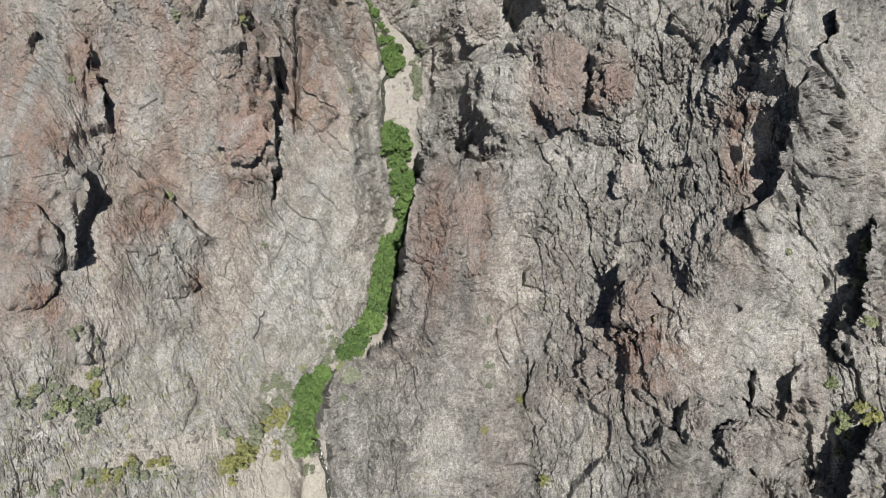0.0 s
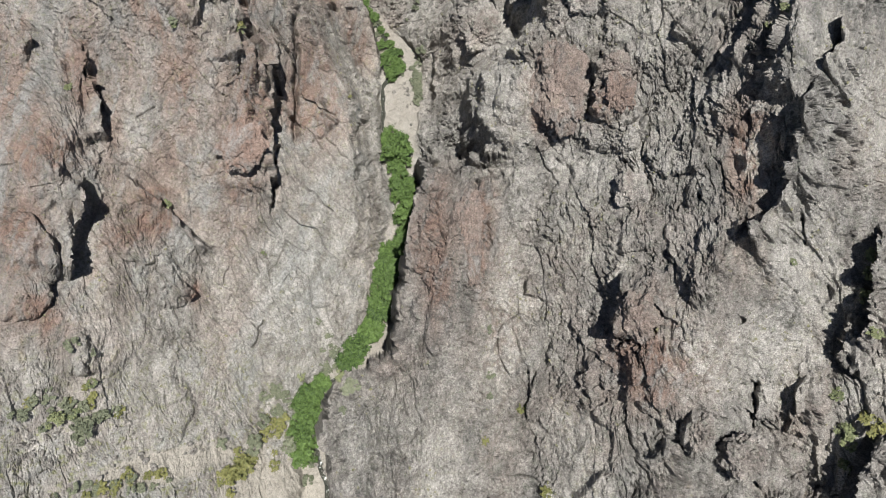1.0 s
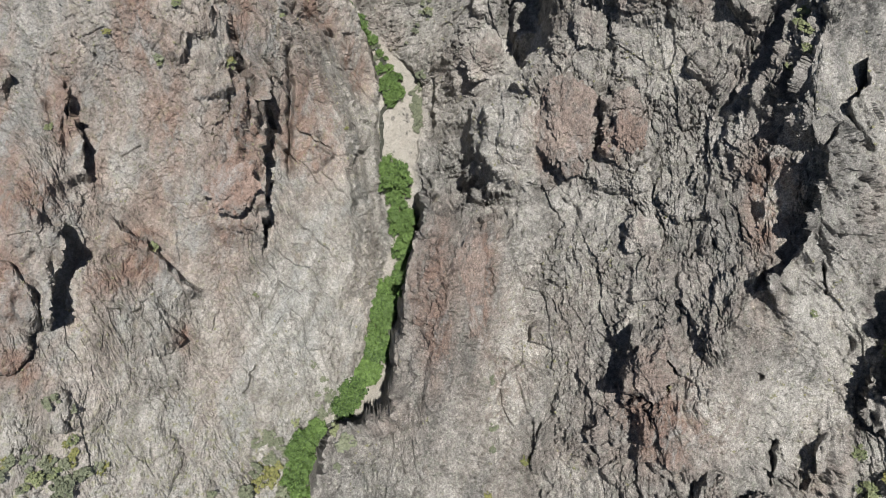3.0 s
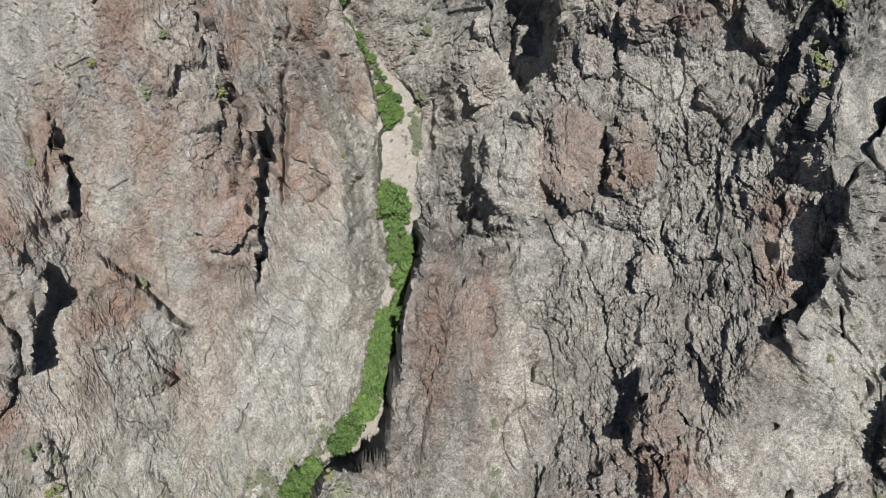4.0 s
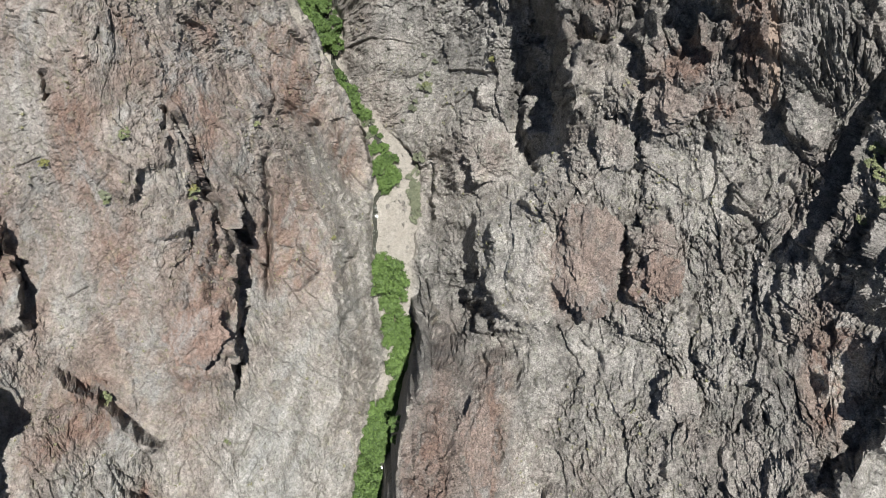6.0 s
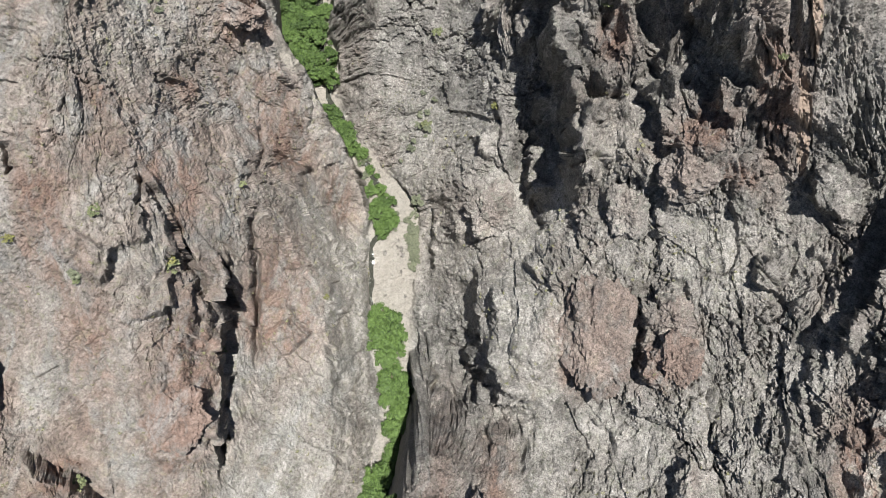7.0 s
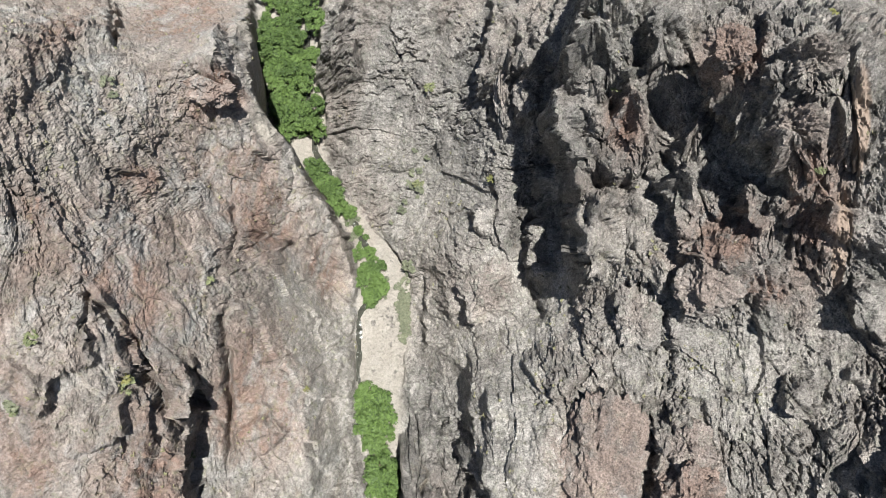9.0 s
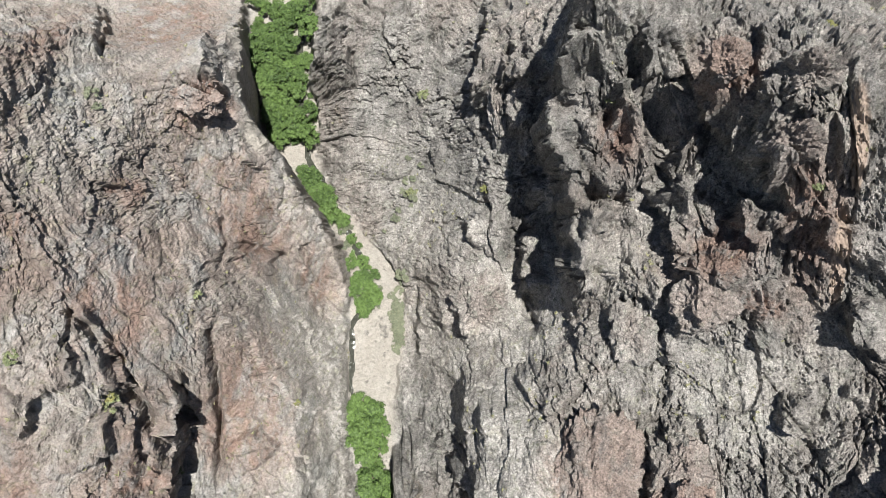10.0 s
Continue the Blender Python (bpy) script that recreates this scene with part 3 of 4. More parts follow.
def outward(points):
    """Unit normals of a grid of points, towards the open side."""
    n = np.cross(np.gradient(points, axis=0), np.gradient(points, axis=1))
    n /= np.linalg.norm(n, axis=-1, keepdims=True)
    return n * -np.sign(n[..., 1:2])


DEPTH, RELIEF, OFF, FLOOR, ROUGH, JOINT = build_heights()
POINTS = np.stack([GA / 120 * (DEPTH - 25), DEPTH, GV - undercut(GV) * np.exp(-((GA + 19) / 11) ** 2 / 2) * np.clip((DEPTH - 128) / 20, 0, 1)], -1)
POINTS = POINTS + outward(smoothed(POINTS, 8)) * RELIEF[..., None]
M3 = np.array(LAY.to_3x3())
POINTS = POINTS @ M3.T + np.array(LAY.translation)


RUST_WEST_LOW = [
    (-101.2, 2.2, 8.8, 11.9), (-84.9, 37.7, 6.0, 11.9), (-96.4, 17.1, 12.0, 7.3), (-98.4, -12.5, 9.4, 5.8), (-44.7, 27.2, 5.9, 17.5), (-28.8, 41.1, 6.0, 10.6),
    (-60.3, 35.1, 4.7, 6.6), (-19.2, 59.4, 3.9, 8.4), (-67.7, 11.5, 5.9, 3.8), (-57.2, -7.5, 3.3, 2.7), (-70.9, 55.2, 4.8, 10.0), (-62.4, 36.4, 3.7, 5.3),
    (-43.8, 30.4, 7.5, 11.1), (-45.6, 18.3, 6.3, 4.5), (-27.7, 69.3, 6.3, 9.4), (-26.6, 34.4, 6.2, 7.1), (-83.6, 39.4, 4.6, 6.7), (-48.6, 62.5, 6.0, 9.4),
]
RUST_WEST_HIGH = [
    (-67.9, 6.5, 10.4, 3.4), (-32.1, 74.5, 7.2, 10.0), (-44.9, 74.6, 3.7, 2.5), (-42.4, 111.3, 9.4, 20), (-29.3, 39.2, 7.8, 7.4), (-59.8, 98.0, 3.3, 11.9),
    (-58.6, 67.8, 3.4, 2.9), (-45.6, 55.9, 5.1, 6.3), (-34.6, 87.7, 4.4, 2.3),
]
RUST_WEST = RUST_WEST_LOW + RUST_WEST_HIGH
RUST_SPOTS = [(25, 33, 5, 7), (40, 32, 3.5, 5), (-1, 2, 4, 14), (9, 6, 3, 10), (44, 63, 7, 5), (49, 56, 6, 3), (45, 84, 5, 6), (57, 68, 5, 9), (50, -18, 12, 8), (74, 20, 6, 9), (29, 79, 4, 4)]
TAN_STREAK = [(63.2, 76, 1.5, 7), (62, 65, 1.4, 7)]
# first two darken the west corner; last two paint the east shoulder's shadowed rock
STAIN_AND_SHADE = [(-95, 46, 20, 20), (-106, 8, 12, 22), (94, 48, 17, 20), (80, 56, 9, 9)]
SAND_SPOTS = [(-41, -53, 15, 11), (-66, -40.5, 20, 3.5), (-27, 88, 2.5, 6), (-31, 108, 3, 9)]


def build_zones():
    a, v = GA, GV
    n = fbm(a / 12, v / 16, 141, 3)
    east = step(OFF, -8, 8)
    rust = np.clip(blob(a + 2 * n, v + 3 * n, RUST_SPOTS + RUST_WEST) * 1.3 + 0.15 * n, 0, 1)
    rust = np.maximum(rust, np.clip(step(-OFF, 24, 50) * step(v, 0, 35) * (1 - 0.6 * step(v, 52, 72)) * (0.55 + 0.8 * fbm(a / 7, v / 18, 143, 3)), 0, 0.85))
    calm = 1 - step(ROUGH, 0.3, 0.7)
    grit = np.clip(0.35 * step(n - RELIEF * 0.1, -0.2, 0.9) + 0.75 * calm * east, 0, 1)
    grit = np.clip(np.maximum(grit, 0.8 * blob(a, v, PALE)) * (1 - FLOOR), 0, 1)
    warm = np.clip(0.42 + 0.03 * east + 0.35 * n + 0.8 * step(-OFF, 8, 34) * step(GV - 0.2 * GA, 5, 40), 0, 1)
    low_left = step(-v, 10, 45) * step(-OFF, 0, 12)
    varnish_shade = 0.35 * east * step(fbm(a / 9, v / 12, 151, 3), -0.1, 0.6) * (1 - 0.6 * calm)
    varnish_shade = np.maximum(varnish_shade, 0.9 * blob(a, v, STAIN_AND_SHADE))
    # head of the east wall: dark rock and its shade, both put into the colour
    varnish_shade = np.maximum(varnish_shade, 0.6 * step(OFF, 18, 40) * step(v + 0.3 * a, 55, 85))
    varnish_shade = varnish_shade * (1 - 0.7 * rust)
    lichen = 0.5 + 0.25 * east
    tuft = np.clip(grit * 0.35 + low_left * 0.9 + 0.25 * (1 - east), 0, 1)
    sand = np.clip(0.7 * FLOOR + step(blob(a, v, SAND_SPOTS) + 0.15 * fbm(a / 3, v / 3, 161, 3), 0.35, 0.6), 0, 1)
    return {"rust": rust, "grit": grit, "varnish_shade": varnish_shade, "lichen": lichen * (1 - rust), "warm": warm, "broken": np.clip(0.22 + 0.9 * ROUGH, 0, 1), "tuft": tuft * (1 - sand), "sand": sand, "tan": step(blob(a, v, TAN_STREAK) + 0.12 * fbm(a / 2, v / 5, 163, 3), 0.35, 0.6), "east": east, "joint": JOINT}


ZONES = build_zones()


def sheet(name, points, extra, mat, smooth=True):
    na, nv = points.shape[:2]
    me = bpy.data.meshes.new(name)
    idx = np.arange(na * nv).reshape(na, nv)
    quads = np.stack([idx[:-1, :-1], idx[1:, :-1], idx[1:, 1:], idx[:-1, 1:]], -1).reshape(-1, 4)
    me.vertices.add(na * nv)
    me.vertices.foreach_set("co", points.reshape(-1).astype(np.float32))
    me.loops.add(quads.size)
    me.loops.foreach_set("vertex_index", quads.reshape(-1).astype(np.int32))
    me.polygons.add(len(quads))
    me.polygons.foreach_set("loop_start", np.arange(0, quads.size, 4, dtype=np.int32))
    me.polygons.foreach_set("use_smooth", np.full(len(quads), smooth))
    for key, value in extra.items():
        at = me.attributes.new(key, "FLOAT", "POINT")
        at.data.foreach_set("value", value.reshape(-1).astype(np.float32))
    me.update(calc_edges=True)
    me.materials.append(mat)
    return new(name, me)


def around(points):
    """The land outside the gorge: rings that run from the sheet's rim to the horizon."""
    rim = np.concatenate([points[:, 0], points[-1, 1:], points[-2::-1, -1], points[0, -2:0:-1]])[::6]
    mid = rim.mean(0)
    rings = [rim]
    for s, level in ((1.25, 0.35), (1.7, 0.7), (2.6, 0.95), (5, 1.0), (14, 1.0), (45, 1.0)):
        r = mid + (rim - mid) * s
        r[:, 2] = rim[:, 2] * (1 - level) + 95 * level + 8 * fbm(r[:, 0] / 60, r[:, 1] / 60, 131, 3)
        rings.append(r)
    return np.stack(rings, 1)


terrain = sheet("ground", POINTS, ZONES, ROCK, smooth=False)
tagged(terrain, "steep canyon walls of grey and rust-stained volcanic rock", "canyon", kind="structure")
rings = around(POINTS)
rings = np.concatenate([rings, rings[:1]])
outer = sheet("ground_plateau", rings, {"grit": np.full(rings.shape[:2], 0.6), "tuft": np.full(rings.shape[:2], 0.5)}, ROCK)
tagged(outer, "dry rocky plateau round the canyon with sparse grass", "ground", kind="structure")


def place(a, v, lift=0.0):
    """World place on the canyon sheet."""
    i, j = (a - axis_a[0]) / STEP_A, (v - axis_v[0]) / STEP_V
    i, j = min(max(int(i), 0), len(axis_a) - 2), min(max(int(j), 0), len(axis_v) - 2)
    p = POINTS[i, j]
    return Vector((p[0], p[1], p[2] + lift))


def part(name, bm, mat, parent=None, label=""):
    """A bmesh as one mesh object, under a thing where one is given."""
    me = bpy.data.meshes.new(name)
    bm.to_mesh(me)
    bm.free()
    me.materials.append(mat)
    ob = new(name, me)
    if parent:
        ob.parent = parent
    if label:
        ob["label"] = label
    return ob


# ---- stream ----
def water_line(v):
    """Where the brook runs on the canyon floor."""
    return stream(v) + np.interp(v, (-60, -40, -20, 0, 14, 30, 36, 48, 54, 62, 80, 92, 132), (1.4, 1.4, 0.3, 0.3, 0.6, -2.2, -3.8, -3.8, -2.0, -1.0, 1.5, 2.6, 3.0)) + 0.35 * soft(v / 3, v * 0, 171)


def build_stream():
    bm = bmesh.new()
    rows = []
    for v in np.arange(-62, 131, 0.5):
        c = float(water_line(v))
        w = 0.55 + 0.2 * float(soft(np.array(v / 2), np.array(0.5), 173))
        mid = [place(c + k * w, v) for k in (-1, -0.4, 0.4, 1)]
        z = min(p.z for p in mid) + 0.22
        rows.append([bm.verts.new((p.x, p.y, z + (0.04 if 0 < k < 3 else 0))) for k, p in enumerate(mid)])
    for r, q in zip(rows, rows[1:]):
        for k in range(3):
            bm.faces.new((r[k], r[k + 1], q[k + 1], q[k]))
    return tagged(part("water", bm, WATER), "narrow dark brook running over stones along the canyon floor", "stream", kind="structure")


build_stream()


# ---- trees and shrubs ----
def foliage(rng, radius, high, clumps, leaves, leaf, flat=0.7):
    """A crown of leaf clumps with an uneven outline."""
    verts, faces = [], []
    for _ in range(clumps):
        ang, r = rng.uniform(0, 2 * math.pi), radius * math.sqrt(rng.random())
        top = high * (0.35 + 0.65 * math.sqrt(max(0.05, 1 - (r / (radius * 1.1)) ** 2)))
        c = Vector((r * math.cos(ang), r * math.sin(ang), top * rng.uniform(0.6, 1.0)))
        size = radius * rng.uniform(0.22, 0.36)
        for _ in range(leaves):
            out = Vector((rng.gauss(0, 1), rng.gauss(0, 1), abs(rng.gauss(0, 1)) * 0.9)).normalized()
            p = c + Vector((out.x, out.y, out.z * flat)) * size * rng.uniform(0.35, 1.25)
            nrm = (out + Vector((rng.gauss(0, 0.5), rng.gauss(0, 0.5), 0.5 + rng.gauss(0, 0.4)))).normalized()
            s = leaf * rng.uniform(0.6, 1.3)
            e = nrm.orthogonal().normalized() * s
            e.rotate(Matrix.Rotation(rng.uniform(0, 6.28), 3, nrm))
            f = nrm.cross(e) * 0.55
            k = len(verts)
            verts += [p - e, p - f + nrm * s * 0.15, p + e, p + f + nrm * s * 0.15]
            faces.append((k, k + 1, k + 2, k + 3))
    return verts, faces


def stems(rng, count, high, spread, thick):
    bm = bmesh.new()
    for _ in range(count):
        ang = rng.uniform(0, 6.28)
        foot = Vector((math.cos(ang), math.sin(ang), 0)) * spread * 0.15
        foot.z = -0.6
        head = Vector((math.cos(ang) * spread * rng.uniform(0.4, 0.8), math.sin(ang) * spread * rng.uniform(0.4, 0.8), high * rng.uniform(0.6, 0.85)))
        bend = (foot + head) / 2 + Vector((rng.gauss(0, 0.1), rng.gauss(0, 0.1), high * 0.1))
        loops = []
        for p, r in ((foot, thick), (bend, thick * 0.65), (head, thick * 0.25)):
            loops.append([bm.verts.new(p + Vector((math.cos(a), math.sin(a), 0)) * r) for a in (0, 1.26, 2.51, 3.77, 5.03)])
        for a, b in zip(loops, loops[1:]):
            for k in range(5):
                bm.faces.new((a[k], a[(k + 1) % 5], b[(k + 1) % 5], b[k]))
    return bm


def plant(kind, seed, mat, radius, high, clumps, leaves, leaf, trunk):
    rng = random.Random(seed)
    root = new(kind)
    verts, faces = foliage(rng, radius, high, clumps, leaves, leaf)
    me = bpy.data.meshes.new("crown")
    me.from_pydata(verts, [], faces)
    me.materials.append(mat)
    crown = new("crown", me)
    crown.parent = root
    part("trunk" if kind == "willow_tree" else "stem", stems(rng, 4, high, radius, trunk), BARK, root)
    return root


WILLOWS = [plant("willow_tree", 100 + i, GREEN, 1.7, 2.6 + 0.3 * i, 30, 70, 0.17, 0.09) for i in range(4)]
SHRUBS = [plant("shrub", 120 + i, OLIVE, 0.9, 1.0, 16, 26, 0.16, 0.04) for i in range(3)]
SAGES = [plant("sage_bush", 130 + i, SAGE, 0.8, 0.8, 16, 26, 0.15, 0.035) for i in range(3)]
BROOMS = [plant("broom_bush", 140 + i, YELLOW, 0.9, 0.9, 16, 26, 0.15, 0.035) for i in range(2)]
USED = set()


def put(kinds, rng, a, v, scale, label, category, group, sink=0.1):
    p = place(a, v)
    m = Matrix.Translation((p.x, p.y, p.z - sink)) @ Matrix.Rotation(rng.uniform(0, 6.28), 4, "Z")
    proto = rng.choice(kinds)
    if proto.name not in USED:
        USED.add(proto.name)
        ob = proto
        ob.matrix_basis = m
    else:
        ob = copy_thing(proto, m)
    ob.scale = (scale, scale, scale * rng.uniform(0.8, 1.15))
    tagged(ob, label, category, group)
    return ob


# thickets: v from, v to, offset from the middle of the floor at each end, half width at each end, count
THICKETS = [
    (-46, -24, -0.4, -0.4, 2.0, 0.6, 24, 1.0), (-19, -14, -1.2, -0.8, 0.8, 1.2, 12, 1.0), (-14, 1, -0.4, -0.3, 1.2, 1.7, 40, 1.0), (1, 8, 1.0, 0.8, 0.7, 0.9, 8, 0.7), (8, 33, 0.2, -1.2, 1.9, 1.9, 48, 1.0),
    (50, 62, -2.4, -2.2, 2.2, 2.4, 26, 0.62), (62, 70, -1.2, -1.0, 1.3, 1.1, 9, 0.6), (70, 83, -0.4, -0.2, 1.0, 1.2, 22, 0.8), (90, 131, 0.6, 0.4, 3.0, 5.4, 112, 1.05),
]


def grow_thickets():
    rng = random.Random(5)
    for v0, v1, o0, o1, w0, w1, count, big in THICKETS:
        for k in range(count):
            s = (k + rng.random()) / count
            v = v0 + (v1 - v0) * s
            a = float(stream(np.array(v))) + o0 + (o1 - o0) * s + rng.uniform(-1, 1) * (w0 + (w1 - w0) * s)
            put(WILLOWS, rng, a, v, big * rng.choice((0.45, 0.75, 1.15, 1.6)) * rng.uniform(0.85, 1.15), "bright green leafy willow beside the stream", "tree", "willows along the stream")


grow_thickets()

# a, v, size
SHRUB_PLACES = [
    (-40.5, 0.7, .8), (-23.5, -23.2, 1.3), (-32.0, -23.6, 1.1), (82.1, -0.6, .8), (100.5, -3.4, 2.1), (99.0, -7.2, 1.8), (101.2, -0.2, 2.0), (101.8, -13.0, 1.4),
    (93.3, -32.7, 2.0), (94.6, -35.4, 1.6), (90.8, -25.3, 1.5), (93.6, -39.9, 1.3), (-91.9, -29.3, 1.7), (-83.0, -23.7, 1.2), (-87.2, -28.8, 1.3), (81.2, 50.1, 1.3),
    (80.3, 48.0, 1.0), (82.5, 46.0, 1.3), (83.3, 42.3, 1.1), (87.9, 54.7, 1.2), (78.1, 40.5, .8), (-87.7, 32.7, .9), (-36.0, 58.2, .9), (-48.1, 44.8, 1.4),
    (-64.2, 43.4, 1.0), (-59.9, 52.9, 1.0), (-38.0, 29.7, 1.0), (-1.5, 97.0, 1.5), (-3.4, 77.0, 1.3), (58.0, 72.3, .7), (-63.6, 11.3, 1.4), (28.5, 84.9, .8),
]
SAGE_PLACES = [
    (-24.2, -19.1, 1.9), (-25.5, -13.8, 1.3), (-28.0, -11.8, 1.1), (-20.2, -25.1, 2.4), (-29.3, -27.3, 1.9), (-37.8, -28.7, 1.6), (-40.3, -31.2, 1.6), (-32.5, -35.3, 2.4),
    (-40.4, -36.7, 1.9), (-34.0, -42.5, 2.4), (-43.3, -41.8, 2.2), (-30.7, -45.2, 2.4), (-30.8, -49.6, 1.6), (10.5, -14.4, 1.1), (11.1, -24.1, 1.3), (10.5, -27.9, 1.0),
    (-22.2, -29.2, 1.0), (-87.7, -15.8, 1.7), (-84.0, -17.4, 1.3), (-97.5, -25.6, 1.4), (-84.5, -32.0, 2.4), (-80.3, -29.6, 1.7), (-100.0, -27.8, 1.5), (-35.6, -42.0, 2.2),
    (-51.1, -39.3, 1.5), (-43.3, -40.8, 1.9), (-24.2, -16.3, 1.9), (-38.0, -29.2, 1.2), (-50.2, 86.1, 1.2), (-49.3, 84.2, .9), (-64.3, 44.3, 1.2),
]
BROOM_PLACES = [
    (-36.5, -36.8, 1.9), (-46.1, -44.8, 2.5), (-48.8, -45.2, 2.2), (18.2, -31.8, 1.2), (9.9, -37.2, .9), (23.5, -48.3, 1.3), (100.9, -30.6, 2.4), (-38.1, -38.7, 1.9),
    (-27.3, -22.4, .9), (-48.1, 46.2, .8), (60.7, 90.8, .8), (9.0, 75.4, 1.0), (-21.1, 38.5, .6), (-75.7, 49.0, .9),
]
SAGE_CLUSTERS = [(-10.5, 56, 1.8, 4, 14), (-13.5, 68, 1.2, 4, 10), (-5.6, 49.5, 1.0, 3.5, 34), (-5.2, 44.5, .8, 2.5, 9), (-4.0, 58.9, 1.2, 2, 8), (-36, -33, 3, 5, 16), (-33, -43, 2, 3, 10), (-25, -18, 3, 4, 12), (-88, -28, 9, 3, 24), (-80, -42, 15, 1.6, 20), (-4, 77, 2, 8, 12)]
BROOM_CLUSTERS = [(-47, -44, 3.5, 2, 16), (-84, -28, 8, 3, 12), (-76, -42, 12, 1.2, 14), (-38, -39, 3, 4, 8)]


def grow_shrubs():
    rng = random.Random(6)
    for a, v, size in SHRUB_PLACES:
        put(SHRUBS, rng, a, v, size, "olive green shrub rooted in a crack of the rock wall", "shrub", "shrubs on the canyon walls")
    for a, v, size in SAGE_PLACES:
        put(SAGES, rng, a, v, size, "grey-green sage bush on the dry slope", "bush", "sage bushes")
    for a, v, size in BROOM_PLACES:
        put(BROOMS, rng, a, v, size, "yellow-green flowering bush on the rocky slope", "bush", "yellow-green bushes")
    for a, v, ra, rv, count in SAGE_CLUSTERS:
        for _ in range(count):
            put(SAGES, rng, a + rng.gauss(0, .6) * ra, v + rng.gauss(0, .6) * rv, rng.uniform(0.6, 1.4), "grey-green sage bush on dry gravel", "bush", "sage bushes")
    for a, v, ra, rv, count in BROOM_CLUSTERS:
        for _ in range(count):
            put(BROOMS, rng, a + rng.gauss(0, .6) * ra, v + rng.gauss(0, .6) * rv, rng.uniform(0.6, 1.2), "yellow-green flowering bush on the sandy terrace", "bush", "yellow-green bushes")


grow_shrubs()


def grow_grass():
    """Dry bunch grass and cushion plants, scattered over the gentler slopes."""
    rng = np.random.RandomState(9)
    verts, faces = [], []
    want = np.clip(ZONES["tuft"] * 0.8 + 0.3 * ZONES["grit"], 0, 1) * step(fbm(GA / 5, GV / 6, 181, 3), -0.1, 0.7) * (1 - FLOOR)
    for _ in range(42000):
        i, j = rng.randint(4, len(axis_a) - 4), rng.randint(4, len(axis_v) - 4)
        if rng.rand() > want[i, j]:
            continue
        p, size = POINTS[i, j], 0.16 + 0.34 * rng.rand() ** 2
        for k in range(6):
            turn = 1.05 * k + rng.rand()
            c, q = math.cos(turn), math.sin(turn)
            tip = (p[0] + c * size * rng.uniform(0.6, 1.1), p[1] + q * size * rng.uniform(0.6, 1.1), p[2] + size * rng.uniform(0.35, 0.9))
            n = len(verts)
            verts += [(p[0] - q * size * 0.35, p[1] + c * size * 0.35, p[2] - 0.05), (p[0] + q * size * 0.35, p[1] - c * size * 0.35, p[2] - 0.05), tip]
            faces.append((n, n + 1, n + 2))
    me = bpy.data.meshes.new("dry_grass")
    me.from_pydata(verts, [], faces)
    me.materials.append(STRAW)
    return tagged(new("dry_grass", me), "dry yellow-green bunch grass scattered over the rock slopes", "grass", kind="stuff")


grow_grass()


# ---- loose rocks ----
def boulder_mesh(seed, rough=0.28, cuts=2, flat=0.72):
    rng = random.Random(seed)
    bm = bmesh.new()
    bmesh.ops.create_icosphere(bm, subdivisions=cuts, radius=1)
    planes = [Vector((rng.gauss(0, 1), rng.gauss(0, 1), rng.gauss(0, 1))).normalized() for _ in range(9)]
    for p in bm.verts:
        for n in planes:
            over = p.co.dot(n) - flat
            if over > 0:
                p.co -= n * over
        p.co *= 1 + rough * 0.35 * noise.noise(p.co * 1.7 + Vector((seed, 0, 0)))
    return bm


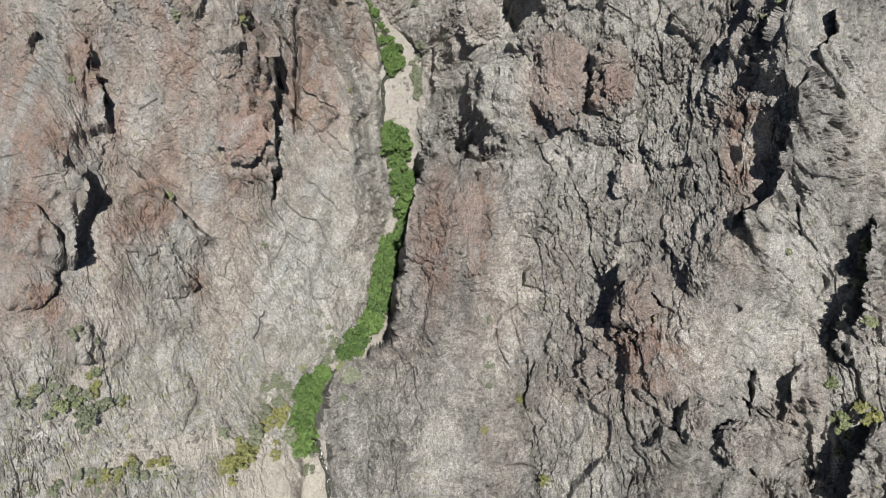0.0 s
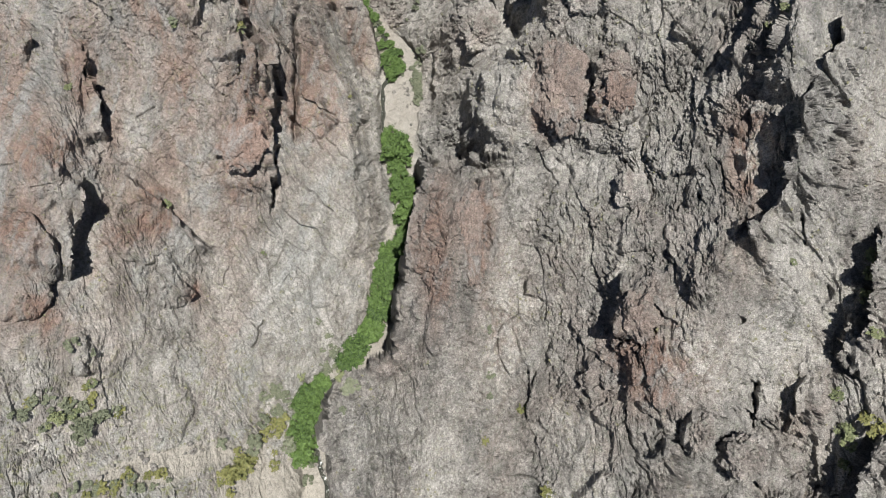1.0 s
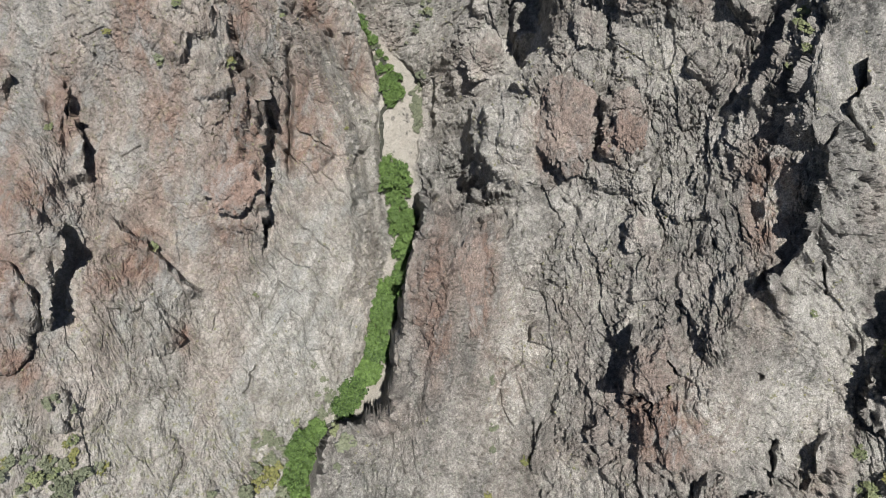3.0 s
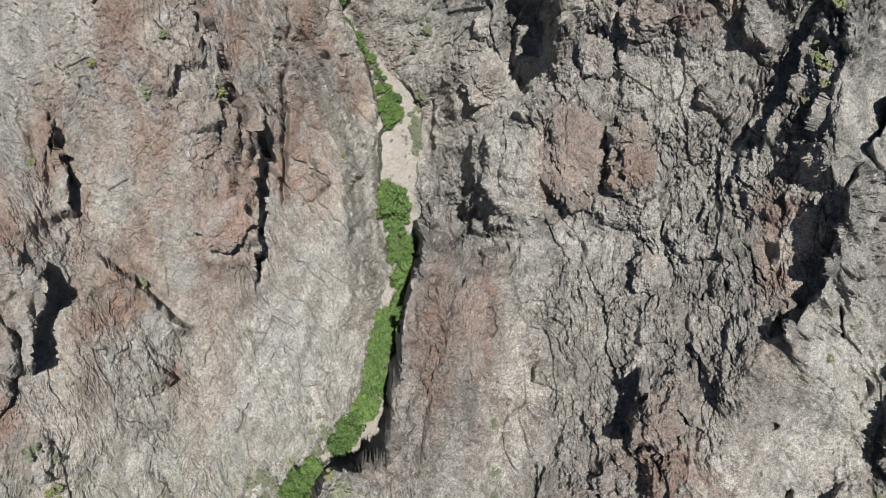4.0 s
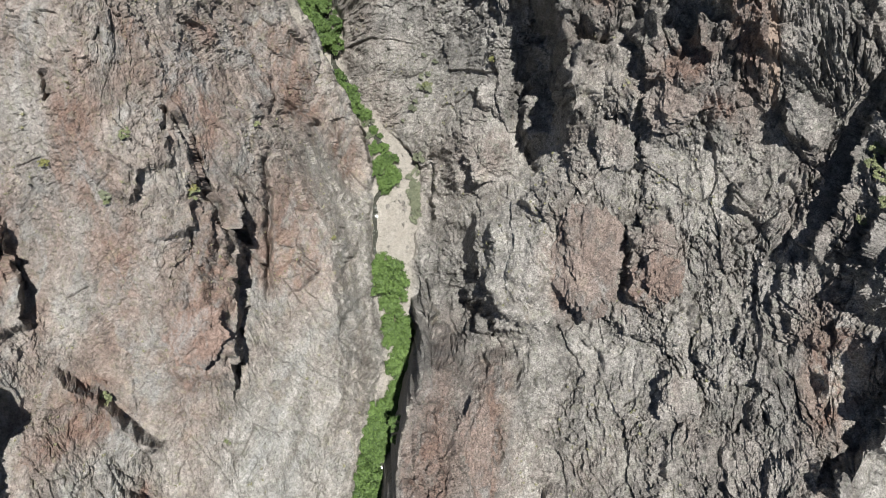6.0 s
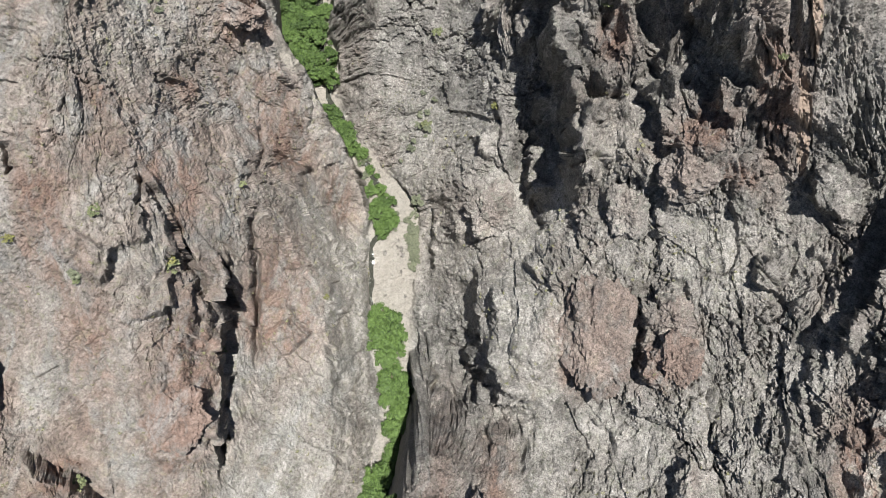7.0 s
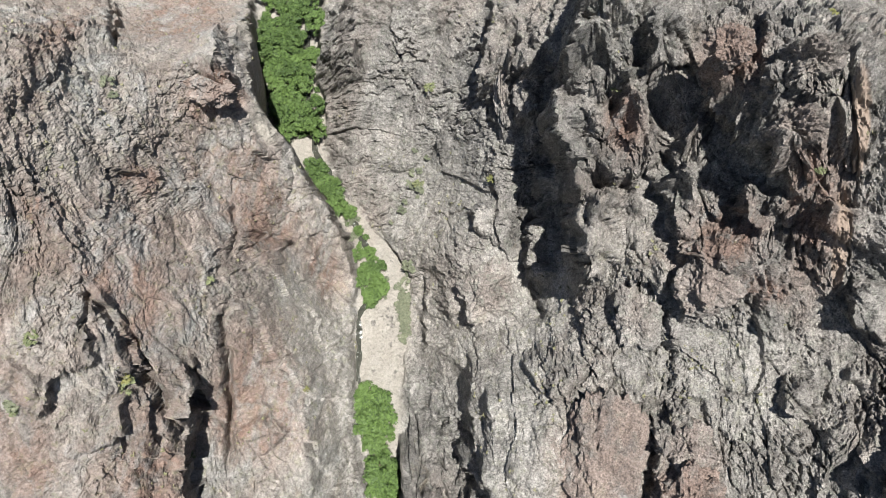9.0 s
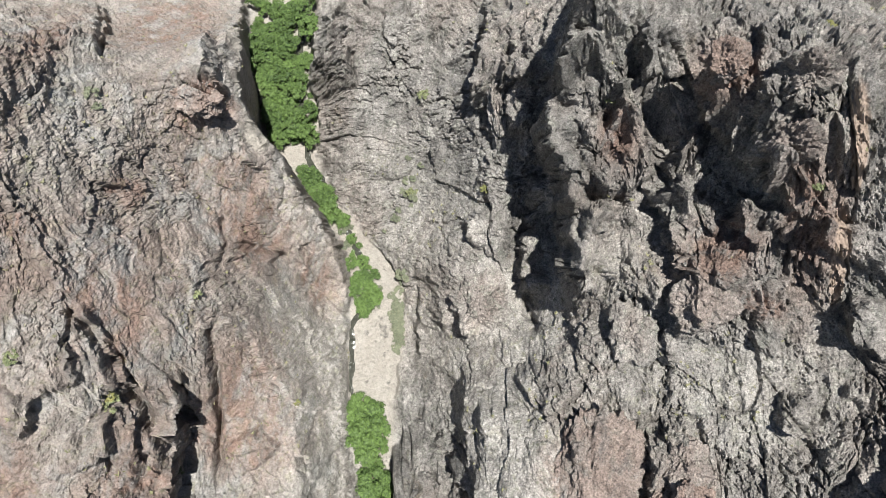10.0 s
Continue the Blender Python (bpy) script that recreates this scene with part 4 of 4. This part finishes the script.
def outcrop(k, a, v, wide, tall, proud):
    """A weathered knob of rock that bulges from the wall."""
    bm = boulder_mesh(40 + k, 0.5, 5, 0.84)
    for p in bm.verts:
        q = p.co * 2.1 + Vector((k * 3.1, 0, 0))
        p.co *= 1.1 + 0.3 * noise.noise(q * 0.8) - 0.3 * abs(noise.noise(q * 1.9)) - 0.2 * abs(noise.noise(q * 4.5)) - 0.13 * abs(noise.noise(q * 10))
        p.co = Vector((p.co.x * wide * 1.1, -p.co.z * proud * 0.8, p.co.y * tall * 1.1))
    for f in bm.faces:
        f.smooth = False
    ob = part("rock_outcrop", bm, ROCK)
    i, j = int((a - axis_a[0]) / STEP_A), int((v - axis_v[0]) / STEP_V)
    for key in ("lichen", "varnish_shade", "warm", "broken", "rust", "grit", "east"):      # weathered and toned like the wall round it
        value = float(ZONES[key][max(i - 20, 0):i + 20, max(j - 20, 0):j + 20].mean()) * (0.1 if key == "grit" else 1.0)
        value = max(value, 0.75) if key == "warm" else value
        ob.data.attributes.new(key, "FLOAT", "POINT").data.foreach_set("value", np.full(len(ob.data.vertices), value, np.float32))
    ob.matrix_world = Matrix.Translation(place(a, v)) @ LAY.to_3x3().to_4x4()
    return tagged(ob, "bulging weathered knob of rock on the cliff", "rock", "rock knobs on the walls")


for k, row in enumerate(OUTCROPS):
    outcrop(k, *row)

BOULDERS = [part("boulder", boulder_mesh(i, 0.4, 3, 0.62), ROCK) for i in range(5)]
for ob in BOULDERS:
    for key, value in (("warm", 0.9), ("broken", 1.0), ("grit", 0.5)):
        ob.data.attributes.new(key, "FLOAT", "POINT").data.foreach_set("value", np.full(len(ob.data.vertices), value, np.float32))
BOULDER_FIELDS = [(-95, -34, 12, 4, 44, 0.6), (-70, -38, 12, 2, 24, 0.6), (-8, 45, 2.5, 10, 26, 0.45), (-9, 22, 2.5, 8, 16, 0.4), (-24, 92, 3, 5, 12, 0.5), (-31, 108, 2, 8, 10, 0.6), (-13, -2, 2, 8, 10, 0.5), (-28, -46, 3, 3, 10, .5), (70, -20, 16, 14, 24, .5), (30, 55, 14, 12, 20, .5)]


def strew():
    rng = random.Random(7)
    for a, v, ra, rv, count, size in BOULDER_FIELDS:
        for _ in range(count):
            p = place(a + rng.gauss(0, .6) * ra, v + rng.gauss(0, .6) * rv)
            s = size * rng.choice((0.5, 0.7, 1.0, 1.5)) * rng.uniform(0.7, 1.2)
            m = Matrix.Translation((p.x, p.y, p.z + 0.1 * s)) @ Euler((rng.uniform(0, 6), rng.uniform(0, 6), rng.uniform(0, 6))).to_matrix().to_4x4()
            proto = rng.choice(BOULDERS)
            if proto.name in USED:
                ob = copy_thing(proto, m)
            else:
                USED.add(proto.name)
                ob = proto
                ob.matrix_basis = m
            ob.scale = (s, s * rng.uniform(0.6, 1), s * rng.uniform(0.5, 0.9))
            tagged(ob, "angular grey-brown boulder fallen from the cliff", "boulder", "boulders on the slopes")


strew()
